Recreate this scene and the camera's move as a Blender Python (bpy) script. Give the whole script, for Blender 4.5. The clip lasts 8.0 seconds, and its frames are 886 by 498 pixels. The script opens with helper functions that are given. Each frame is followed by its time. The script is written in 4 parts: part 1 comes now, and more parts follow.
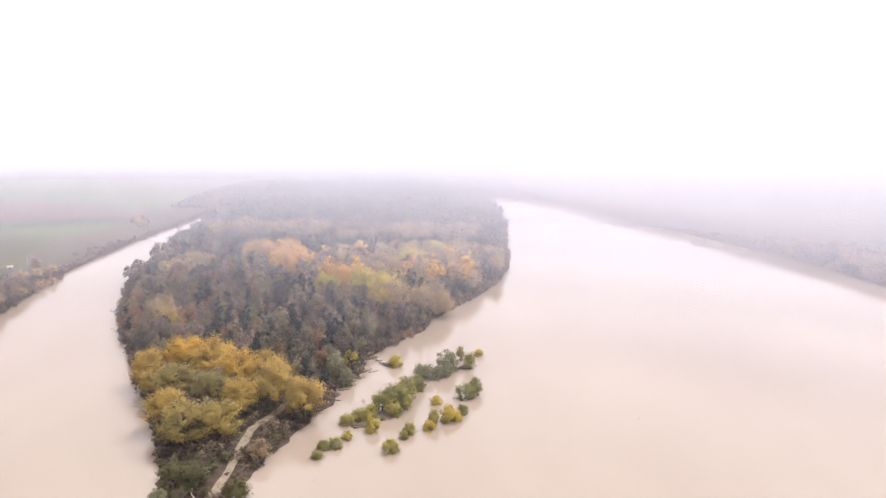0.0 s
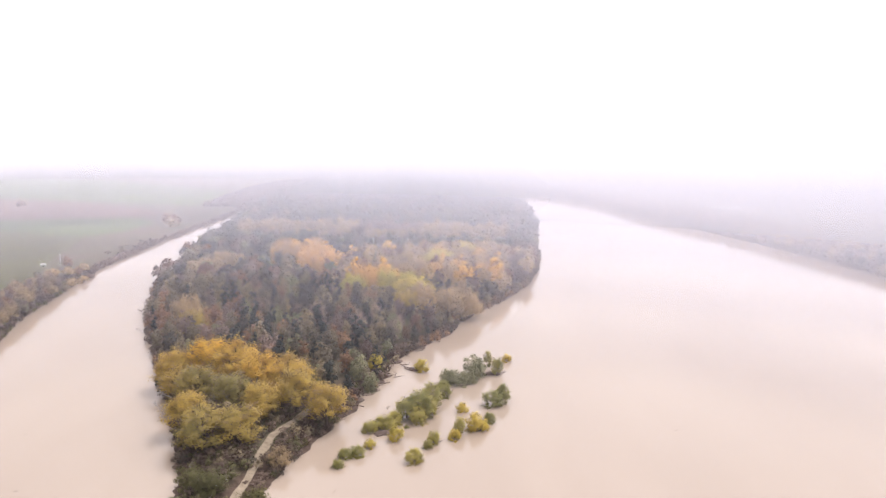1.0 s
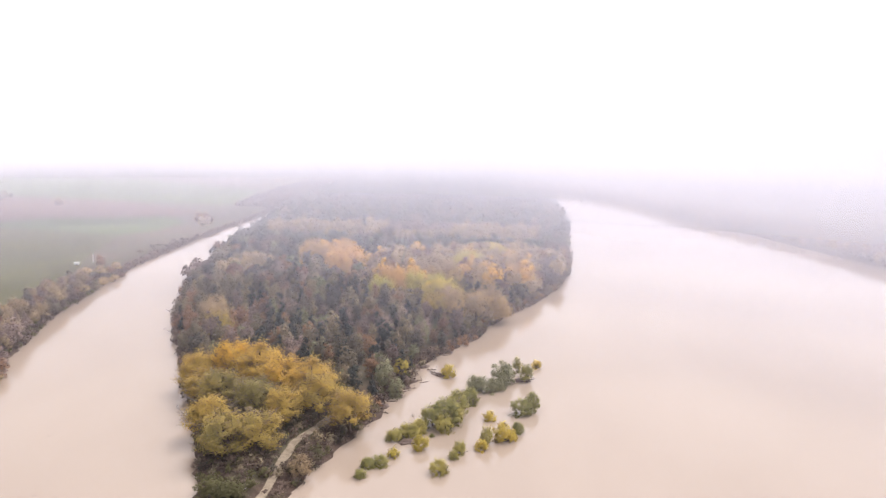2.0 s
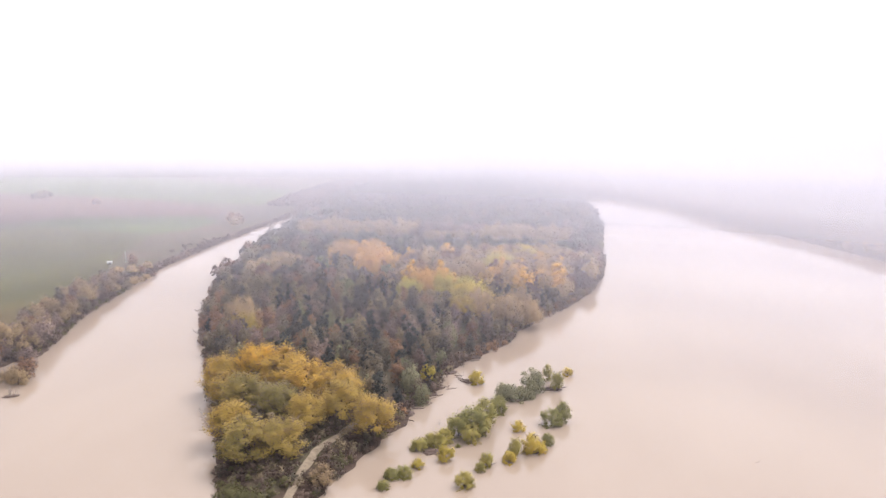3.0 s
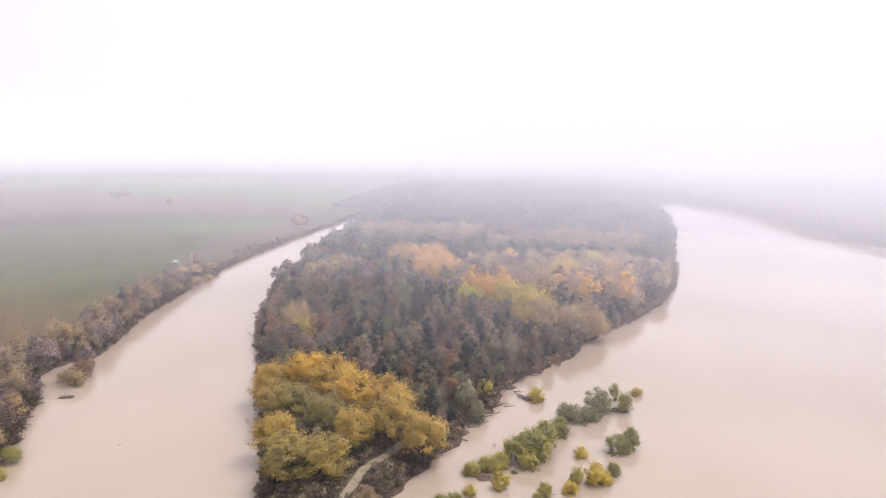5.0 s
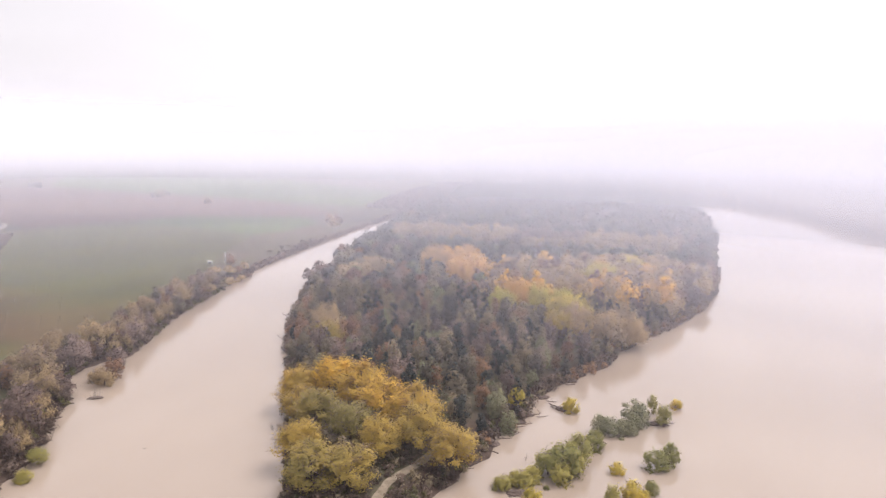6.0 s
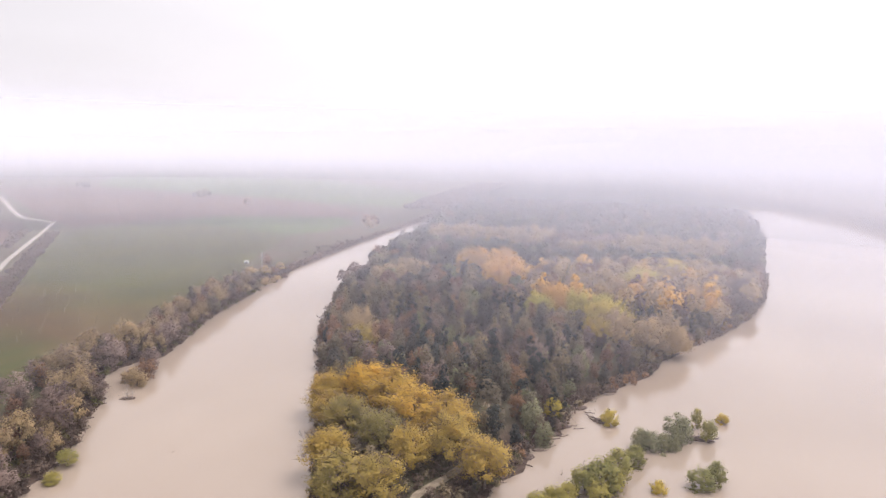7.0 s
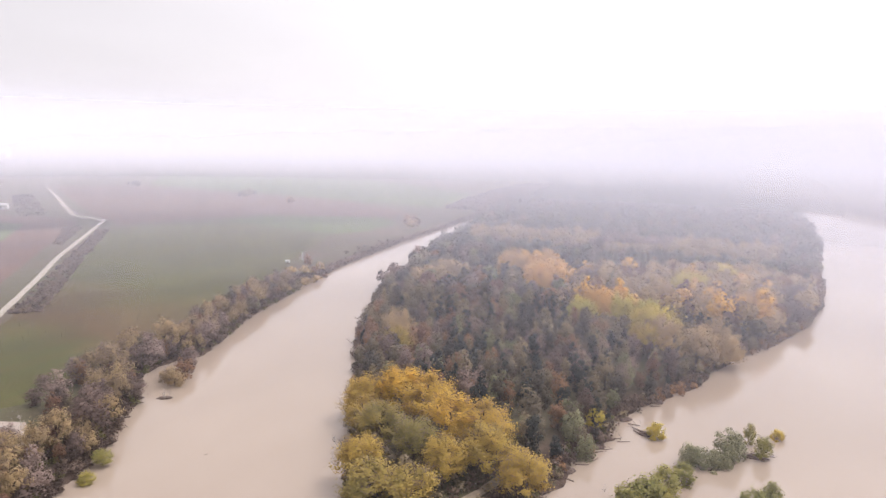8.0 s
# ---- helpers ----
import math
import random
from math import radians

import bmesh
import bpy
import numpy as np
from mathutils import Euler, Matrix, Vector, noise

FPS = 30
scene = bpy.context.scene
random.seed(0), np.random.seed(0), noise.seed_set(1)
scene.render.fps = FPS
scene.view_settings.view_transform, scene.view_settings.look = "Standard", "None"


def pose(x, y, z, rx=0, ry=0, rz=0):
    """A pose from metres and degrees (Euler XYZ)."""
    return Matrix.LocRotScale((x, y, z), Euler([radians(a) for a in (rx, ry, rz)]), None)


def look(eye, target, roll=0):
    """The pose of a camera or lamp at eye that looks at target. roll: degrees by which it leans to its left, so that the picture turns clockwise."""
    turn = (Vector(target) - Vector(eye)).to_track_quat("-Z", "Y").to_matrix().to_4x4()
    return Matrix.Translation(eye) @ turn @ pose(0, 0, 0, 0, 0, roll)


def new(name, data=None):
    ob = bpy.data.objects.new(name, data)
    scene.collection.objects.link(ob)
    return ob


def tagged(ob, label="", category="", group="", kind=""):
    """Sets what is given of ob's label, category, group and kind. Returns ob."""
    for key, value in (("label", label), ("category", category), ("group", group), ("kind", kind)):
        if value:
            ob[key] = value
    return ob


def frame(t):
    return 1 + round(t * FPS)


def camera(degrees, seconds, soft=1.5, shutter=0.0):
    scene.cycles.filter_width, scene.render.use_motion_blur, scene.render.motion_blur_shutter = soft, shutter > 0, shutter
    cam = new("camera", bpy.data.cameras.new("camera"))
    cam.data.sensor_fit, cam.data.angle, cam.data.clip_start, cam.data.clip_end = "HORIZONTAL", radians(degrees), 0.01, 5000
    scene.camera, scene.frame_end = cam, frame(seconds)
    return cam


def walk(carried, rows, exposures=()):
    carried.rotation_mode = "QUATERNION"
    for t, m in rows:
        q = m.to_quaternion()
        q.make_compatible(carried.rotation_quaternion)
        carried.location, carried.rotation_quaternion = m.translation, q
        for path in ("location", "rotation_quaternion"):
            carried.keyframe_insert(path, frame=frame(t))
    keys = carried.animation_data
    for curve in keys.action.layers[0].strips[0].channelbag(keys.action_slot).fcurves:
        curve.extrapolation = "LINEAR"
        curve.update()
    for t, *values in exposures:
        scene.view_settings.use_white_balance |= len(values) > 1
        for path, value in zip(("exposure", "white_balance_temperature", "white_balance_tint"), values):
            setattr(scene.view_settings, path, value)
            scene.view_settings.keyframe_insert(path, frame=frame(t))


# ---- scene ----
cam = camera(67.3, 8.0, soft=1.4)
# seconds, eye x y z, yaw to the left, pitch, roll
ROWS = [
    (0.0, 0.00, 0.00, 100.00, -0.000, -8.757, 0.992),
    (0.5, 0.56, 4.30, 99.95, 1.301, -8.806, 0.981),
    (1.0, 1.03, 8.48, 99.90, 2.623, -8.849, 0.969),
    (1.5, 1.42, 12.56, 99.86, 3.961, -8.884, 0.959),
    (2.0, 1.73, 16.57, 99.82, 5.313, -8.911, 0.951),
    (2.5, 1.96, 20.54, 99.79, 6.676, -8.928, 0.946),
    (3.0, 2.12, 24.49, 99.77, 8.051, -8.936, 0.947),
    (3.5, 2.20, 28.44, 99.74, 9.440, -8.936, 0.952),
    (4.0, 2.20, 32.39, 99.72, 10.846, -8.928, 0.963),
    (4.5, 2.12, 36.34, 99.70, 12.276, -8.915, 0.978),
    (5.0, 1.95, 40.30, 99.67, 13.735, -8.898, 0.997),
    (5.5, 1.68, 44.26, 99.63, 15.234, -8.881, 1.018),
    (6.0, 1.31, 48.21, 99.59, 16.783, -8.866, 1.040),
    (6.5, 0.82, 52.13, 99.52, 18.394, -8.858, 1.060),
    (7.0, 0.21, 56.01, 99.44, 20.081, -8.860, 1.077),
    (7.5, -0.55, 59.81, 99.32, 21.861, -8.878, 1.087),
    (8.0, -1.47, 63.50, 99.17, 23.750, -8.918, 1.087),
]
walk(cam, [(t, pose(x, y, z, 90 + pitch, 0, yaw) @ pose(0, 0, 0, 0, 0, roll)) for t, x, y, z, yaw, pitch, roll in ROWS],
     [(0, 0.30), (2, 0.25), (4, 0.18), (6, 0.10), (8, 0.03)])

# ---- sky and sun: thin overcast, the sun veiled to the right ----
SUN_UP, SUN_ROUND = 60.0, 50.0  # degrees above the horizon; degrees to the right of +y
world = bpy.data.worlds.new("overcast_sky")
scene.world = world
world.use_nodes = True
wn, wl = world.node_tree.nodes, world.node_tree.links
sky = wn.new("ShaderNodeTexSky")
sky.sky_type, sky.sun_disc = "NISHITA", False
sky.sun_elevation, sky.sun_rotation = radians(SUN_UP), radians(SUN_ROUND)
sky.dust_density, sky.ozone_density, sky.air_density = 4.0, 0.5, 1.0
cloud = wn.new("ShaderNodeMix")
cloud.data_type = "RGBA"
cloud.inputs[0].default_value = 0.78
cloud.inputs[7].default_value = (13.45, 12.65, 13.2, 1)
wl.new(sky.outputs[0], cloud.inputs[6])
# the cloud layer is brightest round the veiled sun and faintly mottled
spot, toward = wn.new("ShaderNodeTexCoord"), wn.new("ShaderNodeVectorMath")
toward.operation = "DOT_PRODUCT"
toward.inputs[1].default_value = Vector((math.sin(radians(SUN_ROUND)), math.cos(radians(SUN_ROUND)), 0.55)).normalized()
wl.new(spot.outputs["Generated"], toward.inputs[0])
glow = wn.new("ShaderNodeMapRange")
glow.interpolation_type = "SMOOTHSTEP"
for k, v in zip((1, 2, 3, 4), (-0.3, 1.0, 0.77, 1.31)):
    glow.inputs[k].default_value = v
wl.new(toward.outputs["Value"], glow.inputs[0])
stretch = wn.new("ShaderNodeMapping")
stretch.inputs["Scale"].default_value = (1.6, 1.6, 7.0)
wl.new(spot.outputs["Generated"], stretch.inputs[0])
mottle, tone = wn.new("ShaderNodeTexNoise"), wn.new("ShaderNodeMapRange")
mottle.inputs["Scale"].default_value, mottle.inputs["Detail"].default_value = 1.4, 4.0
wl.new(stretch.outputs[0], mottle.inputs["Vector"])
for k, v in zip((1, 2, 3, 4), (0.3, 0.7, 0.965, 1.035)):
    tone.inputs[k].default_value = v
wl.new(mottle.outputs["Fac"], tone.inputs[0])
level, shade = wn.new("ShaderNodeMath"), wn.new("ShaderNodeVectorMath")
level.operation, shade.operation = "MULTIPLY", "SCALE"
wl.new(glow.outputs[0], level.inputs[0])
wl.new(tone.outputs[0], level.inputs[1])
wl.new(cloud.outputs[2], shade.inputs[0])
wl.new(level.outputs[0], shade.inputs["Scale"])
wl.new(shade.outputs[0], wn["Background"].inputs[0])
wn["Background"].inputs[1].default_value = 0.098
sun = new("sun", bpy.data.lights.new("sun", "SUN"))
sun.data.energy, sun.data.angle, sun.data.color = 1.9, radians(30), (1.0, 0.95, 0.93)
sun.matrix_world = look((0, 0, 0), (-math.sin(radians(SUN_ROUND)), -math.cos(radians(SUN_ROUND)), -math.tan(radians(SUN_UP))))


# ---- materials ----
class Nodes:
    """A material with a few shorthands for its node tree."""

    def __init__(self, name, rough=0.8, specular=0.3):
        self.mat = bpy.data.materials.new(name)
        self.mat.use_nodes = True
        self.n, self.l = self.mat.node_tree.nodes, self.mat.node_tree.links
        self.bsdf = self.n["Principled BSDF"]
        self.bsdf.inputs["Roughness"].default_value = rough
        self.bsdf.inputs["Specular IOR Level"].default_value = specular

    def place(self, scale=(1, 1, 1), turn=0.0):
        geo, m = self.n.new("ShaderNodeNewGeometry"), self.n.new("ShaderNodeMapping")
        m.inputs["Scale"].default_value = scale
        m.inputs["Rotation"].default_value = (0, 0, radians(turn))
        self.l.new(geo.outputs["Position"], m.inputs["Vector"])
        return m.outputs[0]

    def noise(self, scale, detail=4.0, vector=None, rough=0.55):
        t = self.n.new("ShaderNodeTexNoise")
        t.inputs["Scale"].default_value, t.inputs["Detail"].default_value = scale, detail
        t.inputs["Roughness"].default_value = rough
        self.l.new(vector or self.place(), t.inputs["Vector"])
        return t.outputs["Fac"]

    def ramp(self, fac, *stops):
        r = self.n.new("ShaderNodeValToRGB")
        while len(r.color_ramp.elements) < len(stops):
            r.color_ramp.elements.new(0.5)
        for e, (at, colour) in zip(r.color_ramp.elements, stops):
            e.position, e.color = at, (*colour, 1)
        self.l.new(fac, r.inputs[0])
        return r.outputs[0]

    def mix(self, fac, a, b, mode="MIX"):
        m = self.n.new("ShaderNodeMix")
        m.data_type, m.blend_type = "RGBA", mode
        for value, socket in ((fac, m.inputs[0]), (a, m.inputs[6]), (b, m.inputs[7])):
            if isinstance(value, (int, float)):
                socket.default_value = value
            elif isinstance(value, tuple):
                socket.default_value = (*value, 1)
            else:
                self.l.new(value, socket)
        return m.outputs[2]

    def bump(self, height, strength, distance):
        b = self.n.new("ShaderNodeBump")
        b.inputs["Strength"].default_value, b.inputs["Distance"].default_value = strength, distance
        self.l.new(height, b.inputs["Height"])
        self.l.new(b.outputs[0], self.bsdf.inputs["Normal"])

    def span(self, socket, low, high, start=0.0, end=1.0, kind="LINEAR"):
        r = self.n.new("ShaderNodeMapRange")
        r.interpolation_type = kind
        for k, v in zip((1, 2, 3, 4), (low, high, start, end)):
            r.inputs[k].default_value = v
        self.l.new(socket, r.inputs[0])
        return r.outputs[0]

    def maths(self, operation, *values):
        t = self.n.new("ShaderNodeMath")
        t.operation = operation
        for socket, value in zip(t.inputs, values):
            if isinstance(value, (int, float)):
                socket.default_value = value
            else:
                self.l.new(value, socket)
        return t.outputs[0]

    def colour(self, socket):
        self.l.new(socket, self.bsdf.inputs["Base Color"])
        return self.mat


def leaf_material(name, a, b, c, stand=12.0):
    """Foliage: hue differs from tree to tree (a to b), single clumps lean to c."""
    m = Nodes(name, 0.75, 0.2)
    ob, geo = m.n.new("ShaderNodeObjectInfo"), m.n.new("ShaderNodeNewGeometry")
    per_stand = m.noise(1 / stand, 1.0)
    pick = m.n.new("ShaderNodeMath")
    pick.operation = "ADD"
    m.l.new(ob.outputs["Random"], pick.inputs[0])
    m.l.new(per_stand, pick.inputs[1])
    own = m.n.new("ShaderNodeAttribute")
    own.attribute_name = "tone"
    more = m.n.new("ShaderNodeMath")
    more.operation = "ADD"
    m.l.new(pick.outputs[0], more.inputs[0])
    m.l.new(own.outputs["Fac"], more.inputs[1])
    half = m.n.new("ShaderNodeMath")
    half.operation, half.inputs[1].default_value = "MULTIPLY", 0.5
    m.l.new(more.outputs[0], half.inputs[0])
    tree = m.ramp(half.outputs[0], (0.3, a), (0.7, b))
    clump = m.ramp(geo.outputs["Random Per Island"], (0.3, (0, 0, 0)), (1.0, (0.2, 0.2, 0.2)))
    tone = m.mix(clump, tree, c)
    patch = m.ramp(m.noise(0.32, 2.0), (0.3, (0.8, 0.8, 0.8)), (0.7, (1.15, 1.15, 1.15)))
    m.colour(m.mix(1.0, tone, patch, "MULTIPLY"))
    m.bsdf.inputs["Transmission Weight"].default_value = 0.0
    thin = m.n.new("ShaderNodeBsdfTranslucent")
    m.l.new(m.bsdf.inputs["Base Color"].links[0].from_socket, thin.inputs[0])
    both = m.n.new("ShaderNodeMixShader")
    both.inputs[0].default_value = 0.32
    m.l.new(m.bsdf.outputs[0], both.inputs[1])
    m.l.new(thin.outputs[0], both.inputs[2])
    m.l.new(both.outputs[0], m.n["Material Output"].inputs["Surface"])
    return m.mat


LEAF = {
    "gold": leaf_material("gold_leaves", (0.52, 0.365, 0.085), (0.29, 0.245, 0.09), (0.56, 0.42, 0.13), 7.0),
    "amber": leaf_material("amber_leaves", (0.70, 0.445, 0.08), (0.49, 0.345, 0.09), (0.70, 0.49, 0.12), 7.0),
    "dark": leaf_material("dark_olive_leaves", (0.076, 0.070, 0.062), (0.32, 0.25, 0.155), (0.24, 0.205, 0.14)),
    "ivy": leaf_material("ivy_leaves", (0.036, 0.043, 0.043), (0.068, 0.072, 0.062), (0.08, 0.088, 0.07)),
    "brown": leaf_material("russet_leaves", (0.20, 0.11, 0.078), (0.33, 0.19, 0.105), (0.32, 0.2, 0.11)),
    "orange": leaf_material("orange_leaves", (0.74, 0.45, 0.15), (0.58, 0.38, 0.17), (0.74, 0.48, 0.18), 9.0),
    "lime": leaf_material("yellow_green_leaves", (0.68, 0.52, 0.12), (0.47, 0.425, 0.13), (0.70, 0.55, 0.15), 9.0),
    "tan": leaf_material("tan_leaves", (0.53, 0.375, 0.19), (0.38, 0.285, 0.185), (0.57, 0.42, 0.21)),
    "willow": leaf_material("grey_green_leaves", (0.22, 0.22, 0.125), (0.33, 0.31, 0.18), (0.38, 0.355, 0.215)),
    "haze": leaf_material("dull_green_leaves", (0.060, 0.068, 0.060), (0.15, 0.14, 0.105), (0.14, 0.14, 0.105), 40.0),
    "young": leaf_material("young_poplar_leaves", (0.24, 0.235, 0.085), (0.42, 0.355, 0.10), (0.52, 0.43, 0.12), 6.0),
    "olive": leaf_material("dark_bush_leaves", (0.115, 0.112, 0.055), (0.17, 0.155, 0.065), (0.20, 0.18, 0.08)),
    "yellow": leaf_material("yellow_bush_leaves", (0.62, 0.46, 0.085), (0.48, 0.39, 0.08), (0.68, 0.53, 0.12)),
    "buff": leaf_material("buff_leaves", (0.46, 0.335, 0.175), (0.30, 0.22, 0.14), (0.50, 0.38, 0.20)),
    "brush": leaf_material("low_brush", (0.10, 0.072, 0.060), (0.21, 0.152, 0.118), (0.22, 0.16, 0.12)),
    "twig": leaf_material("bare_twigs", (0.17, 0.120, 0.105), (0.33, 0.242, 0.205), (0.33, 0.245, 0.205)),
}

m = Nodes("bark", 0.9, 0.2)
grain = m.noise(1.0, 5.0, m.place((6, 6, 1.2)))
m.bump(grain, 0.6, 0.05)
BARK = m.colour(m.ramp(grain, (0.3, (0.07, 0.05, 0.04)), (0.7, (0.17, 0.135, 0.11))))
m = Nodes("dead_wood", 0.85, 0.2)
DEAD = m.colour(m.ramp(m.noise(2.0, 4.0), (0.3, (0.06, 0.04, 0.035)), (0.7, (0.20, 0.15, 0.125))))
m = Nodes("pale_dead_wood", 0.8, 0.2)
PALE_WOOD = m.colour(m.ramp(m.noise(2.0, 4.0), (0.3, (0.30, 0.26, 0.23)), (0.7, (0.55, 0.50, 0.46))))

m = Nodes("sapling_bark", 0.9, 0.2)
SAPLING = m.colour(m.ramp(m.noise(2.0, 4.0), (0.3, (0.20, 0.17, 0.14)), (0.7, (0.34, 0.30, 0.26))))

m = Nodes("ground_soil_and_grass", 0.95, 0.15)
near = m.ramp(m.noise(0.25, 6.0), (0.3, (0.05, 0.038, 0.03)), (0.55, (0.085, 0.066, 0.045)), (0.75, (0.08, 0.085, 0.04)))
wide = m.ramp(m.noise(0.012, 3.0), (0.38, (0.15, 0.12, 0.085)), (0.5, (0.13, 0.13, 0.07)), (0.62, (0.18, 0.14, 0.105)))
m.bump(m.noise(0.7, 6.0), 0.7, 0.4)
split, low = m.n.new("ShaderNodeSeparateXYZ"), m.n.new("ShaderNodeMapRange")
m.l.new(m.place(), split.inputs[0])
for k, v in zip((1, 2, 3, 4), (1.6, 2.9, 1.0, 0.0)):
    low.inputs[k].default_value = v
m.l.new(split.outputs[2], low.inputs[0])
mud = m.ramp(m.noise(0.4, 5.0), (0.3, (0.055, 0.038, 0.030)), (0.7, (0.115, 0.080, 0.062)))
GROUND = m.colour(m.mix(low.outputs[0], m.mix(0.5, near, wide), mud))

m = Nodes("muddy_river_water", 0.09, 0.5)
m.bsdf.inputs["IOR"].default_value = 1.48
silt = m.ramp(m.noise(0.010, 5.0, m.place((1.0, 0.35, 1.0), 12)), (0.35, (0.340, 0.270, 0.214)), (0.65, (0.390, 0.316, 0.254)))
m.bump(m.noise(0.35, 4.0, m.place((1.0, 0.6, 1.0), 20)), 0.05, 0.35)
WATER = m.colour(silt)


def field_material(name, a, b, turn, wide=0.16, belt=None):
    m = Nodes(name, 0.95, 0.1)
    rows = m.noise(1.0, 3.0, m.place((wide, 0.006, 1.0), turn))
    blots = m.noise(0.018, 5.0)
    tone = m.mix(rows, a, b)
    if belt:  # an uneven belt of stubble that fades out on both sides
        split, bend = m.n.new("ShaderNodeSeparateXYZ"), m.n.new("ShaderNodeMath")
        m.l.new(m.place(), split.inputs[0])
        bend.operation, bend.inputs[1].default_value = "MULTIPLY_ADD", 70.0
        m.l.new(m.noise(0.02, 4.0), bend.inputs[0])
        m.l.new(split.outputs[1], bend.inputs[2])
        fac = m.ramp(m.span(bend.outputs[0], 290, 420), (0.0, (0, 0, 0)), (0.3, (0.62, 0.62, 0.62)), (0.5, (0.5, 0.5, 0.5)), (1.0, (0, 0, 0)))
        tone = m.mix(fac, tone, belt)
    spots = m.ramp(blots, (0.3, (0.72, 0.70, 0.72)), (0.7, (1.2, 1.15, 1.12)))
    m.bump(m.noise(0.8, 4.0), 0.5, 0.3)
    return m.colour(m.mix(1.0, tone, spots, "MULTIPLY"))


CROP = field_material("winter_crop", (0.070, 0.088, 0.030), (0.108, 0.094, 0.044), -44, belt=(0.150, 0.090, 0.058))
GREEN = field_material("green_meadow", (0.085, 0.125, 0.05), (0.125, 0.16, 0.065), 30)
PLOUGHED = field_material("ploughed_soil", (0.125, 0.080, 0.065), (0.17, 0.115, 0.09), 30)
m = Nodes("gravel", 0.95, 0.2)
GRAVEL = m.colour(m.ramp(m.noise(0.6, 6.0), (0.3, (0.21, 0.17, 0.12)), (0.7, (0.33, 0.27, 0.20))))
m = Nodes("pale_road_gravel", 0.95, 0.2)
ROADBED = m.colour(m.ramp(m.noise(0.6, 6.0), (0.3, (0.34, 0.30, 0.25)), (0.7, (0.48, 0.43, 0.37))))
m = Nodes("white_paint", 0.6, 0.3)
WHITE = m.colour(m.ramp(m.noise(1.5, 4.0), (0.3, (0.56, 0.56, 0.54)), (0.7, (0.76, 0.76, 0.74))))
m = Nodes("roof_tiles", 0.85, 0.2)
ROOF = m.colour(m.ramp(m.noise(1.5, 4.0), (0.3, (0.30, 0.14, 0.09)), (0.7, (0.42, 0.22, 0.15))))
m = Nodes("dark_glass", 0.2, 0.5)
GLASS = m.colour(m.ramp(m.noise(1.0, 2.0), (0.3, (0.03, 0.035, 0.04)), (0.7, (0.06, 0.065, 0.07))))



def mist_sheet_material(name, thick, away, deep, left, right):
    """A see-through sheet with haze put into its opacity, which stands for the air between it and the next one: clear
    near the ground, thicker the farther the sight line goes on behind it, thinning out above the valley."""
    m = Nodes(name, 1.0, 0.0)
    m.n.remove(m.bsdf)
    back, onward, white = m.n.new("ShaderNodeBsdfDiffuse"), m.n.new("ShaderNodeBsdfTranslucent"), m.n.new("ShaderNodeMixShader")
    clear, both = m.n.new("ShaderNodeBsdfTransparent"), m.n.new("ShaderNodeMixShader")
    back.inputs[0].default_value = onward.inputs[0].default_value = (0.86, 0.86, 0.97, 1)
    white.inputs[0].default_value = 0.25
    m.l.new(back.outputs[0], white.inputs[1])
    m.l.new(onward.outputs[0], white.inputs[2])
    split = m.n.new("ShaderNodeSeparateXYZ")
    m.l.new(m.place(), split.inputs[0])
    x, z = split.outputs[0], split.outputs[2]
    rise = m.maths("MAXIMUM", m.maths("SUBTRACT", z, 7.0), 0.0)
    rest = m.maths("MAXIMUM", m.maths("SUBTRACT", 93.0, rise), 1.0)
    air = m.maths("MINIMUM", m.maths("DIVIDE", m.maths("MULTIPLY", rise, 150.0 + away), rest), deep)
    drift = m.span(m.noise(0.004, 2.0, m.place((1, 1, 3))), 0.3, 0.7, 0.95, 1.05)
    side = m.maths("MULTIPLY", m.span(x, -1.1 * away, 0.3 * away, left, 1.0, "SMOOTHSTEP"), m.span(x, -0.1 * away, 0.6 * away, 1.0, right, "SMOOTHSTEP"))
    over = m.span(z, 84, 200 + 0.03 * away, 1.0, 0.0, "SMOOTHSTEP")
    tau = m.maths("MULTIPLY", m.maths("MULTIPLY", m.maths("MULTIPLY", air, thick), m.maths("MULTIPLY", side, drift)), over)
    m.l.new(m.maths("SUBTRACT", 1.0, m.maths("POWER", math.e, m.maths("MULTIPLY", tau, -1.0))), both.inputs[0])
    m.l.new(clear.outputs[0], both.inputs[1])
    m.l.new(white.outputs[0], both.inputs[2])
    m.l.new(both.outputs[0], m.n["Material Output"].inputs["Surface"])
    return m.mat


# ---- the land: outlines of the shores, in metres ----
ISLAND = [(-72, 158), (-84, 186), (-94, 208), (-107, 231), (-121, 257), (-140, 289), (-162, 326), (-185, 371), (-204, 415), (-219, 450),
          (-235, 505), (-252, 592), (-267, 702), (-294, 862), (-312, 930), (-346, 1150), (-374, 1400), (-352, 1570), (-240, 1680),
          (-110, 1740), (-60, 1690), (4, 1560), (52, 1330), (80, 1150), (86, 1000), (82, 880), (72, 730), (62, 618), (52, 536), (38, 478),
          (24, 442), (6, 405), (-6, 375), (-11, 351), (-28, 320), (-36, 300), (-35, 287), (-39, 273), (-44, 262), (-42, 249), (-46, 236),
          (-51, 219), (-54, 204), (-57, 190), (-62, 172)]
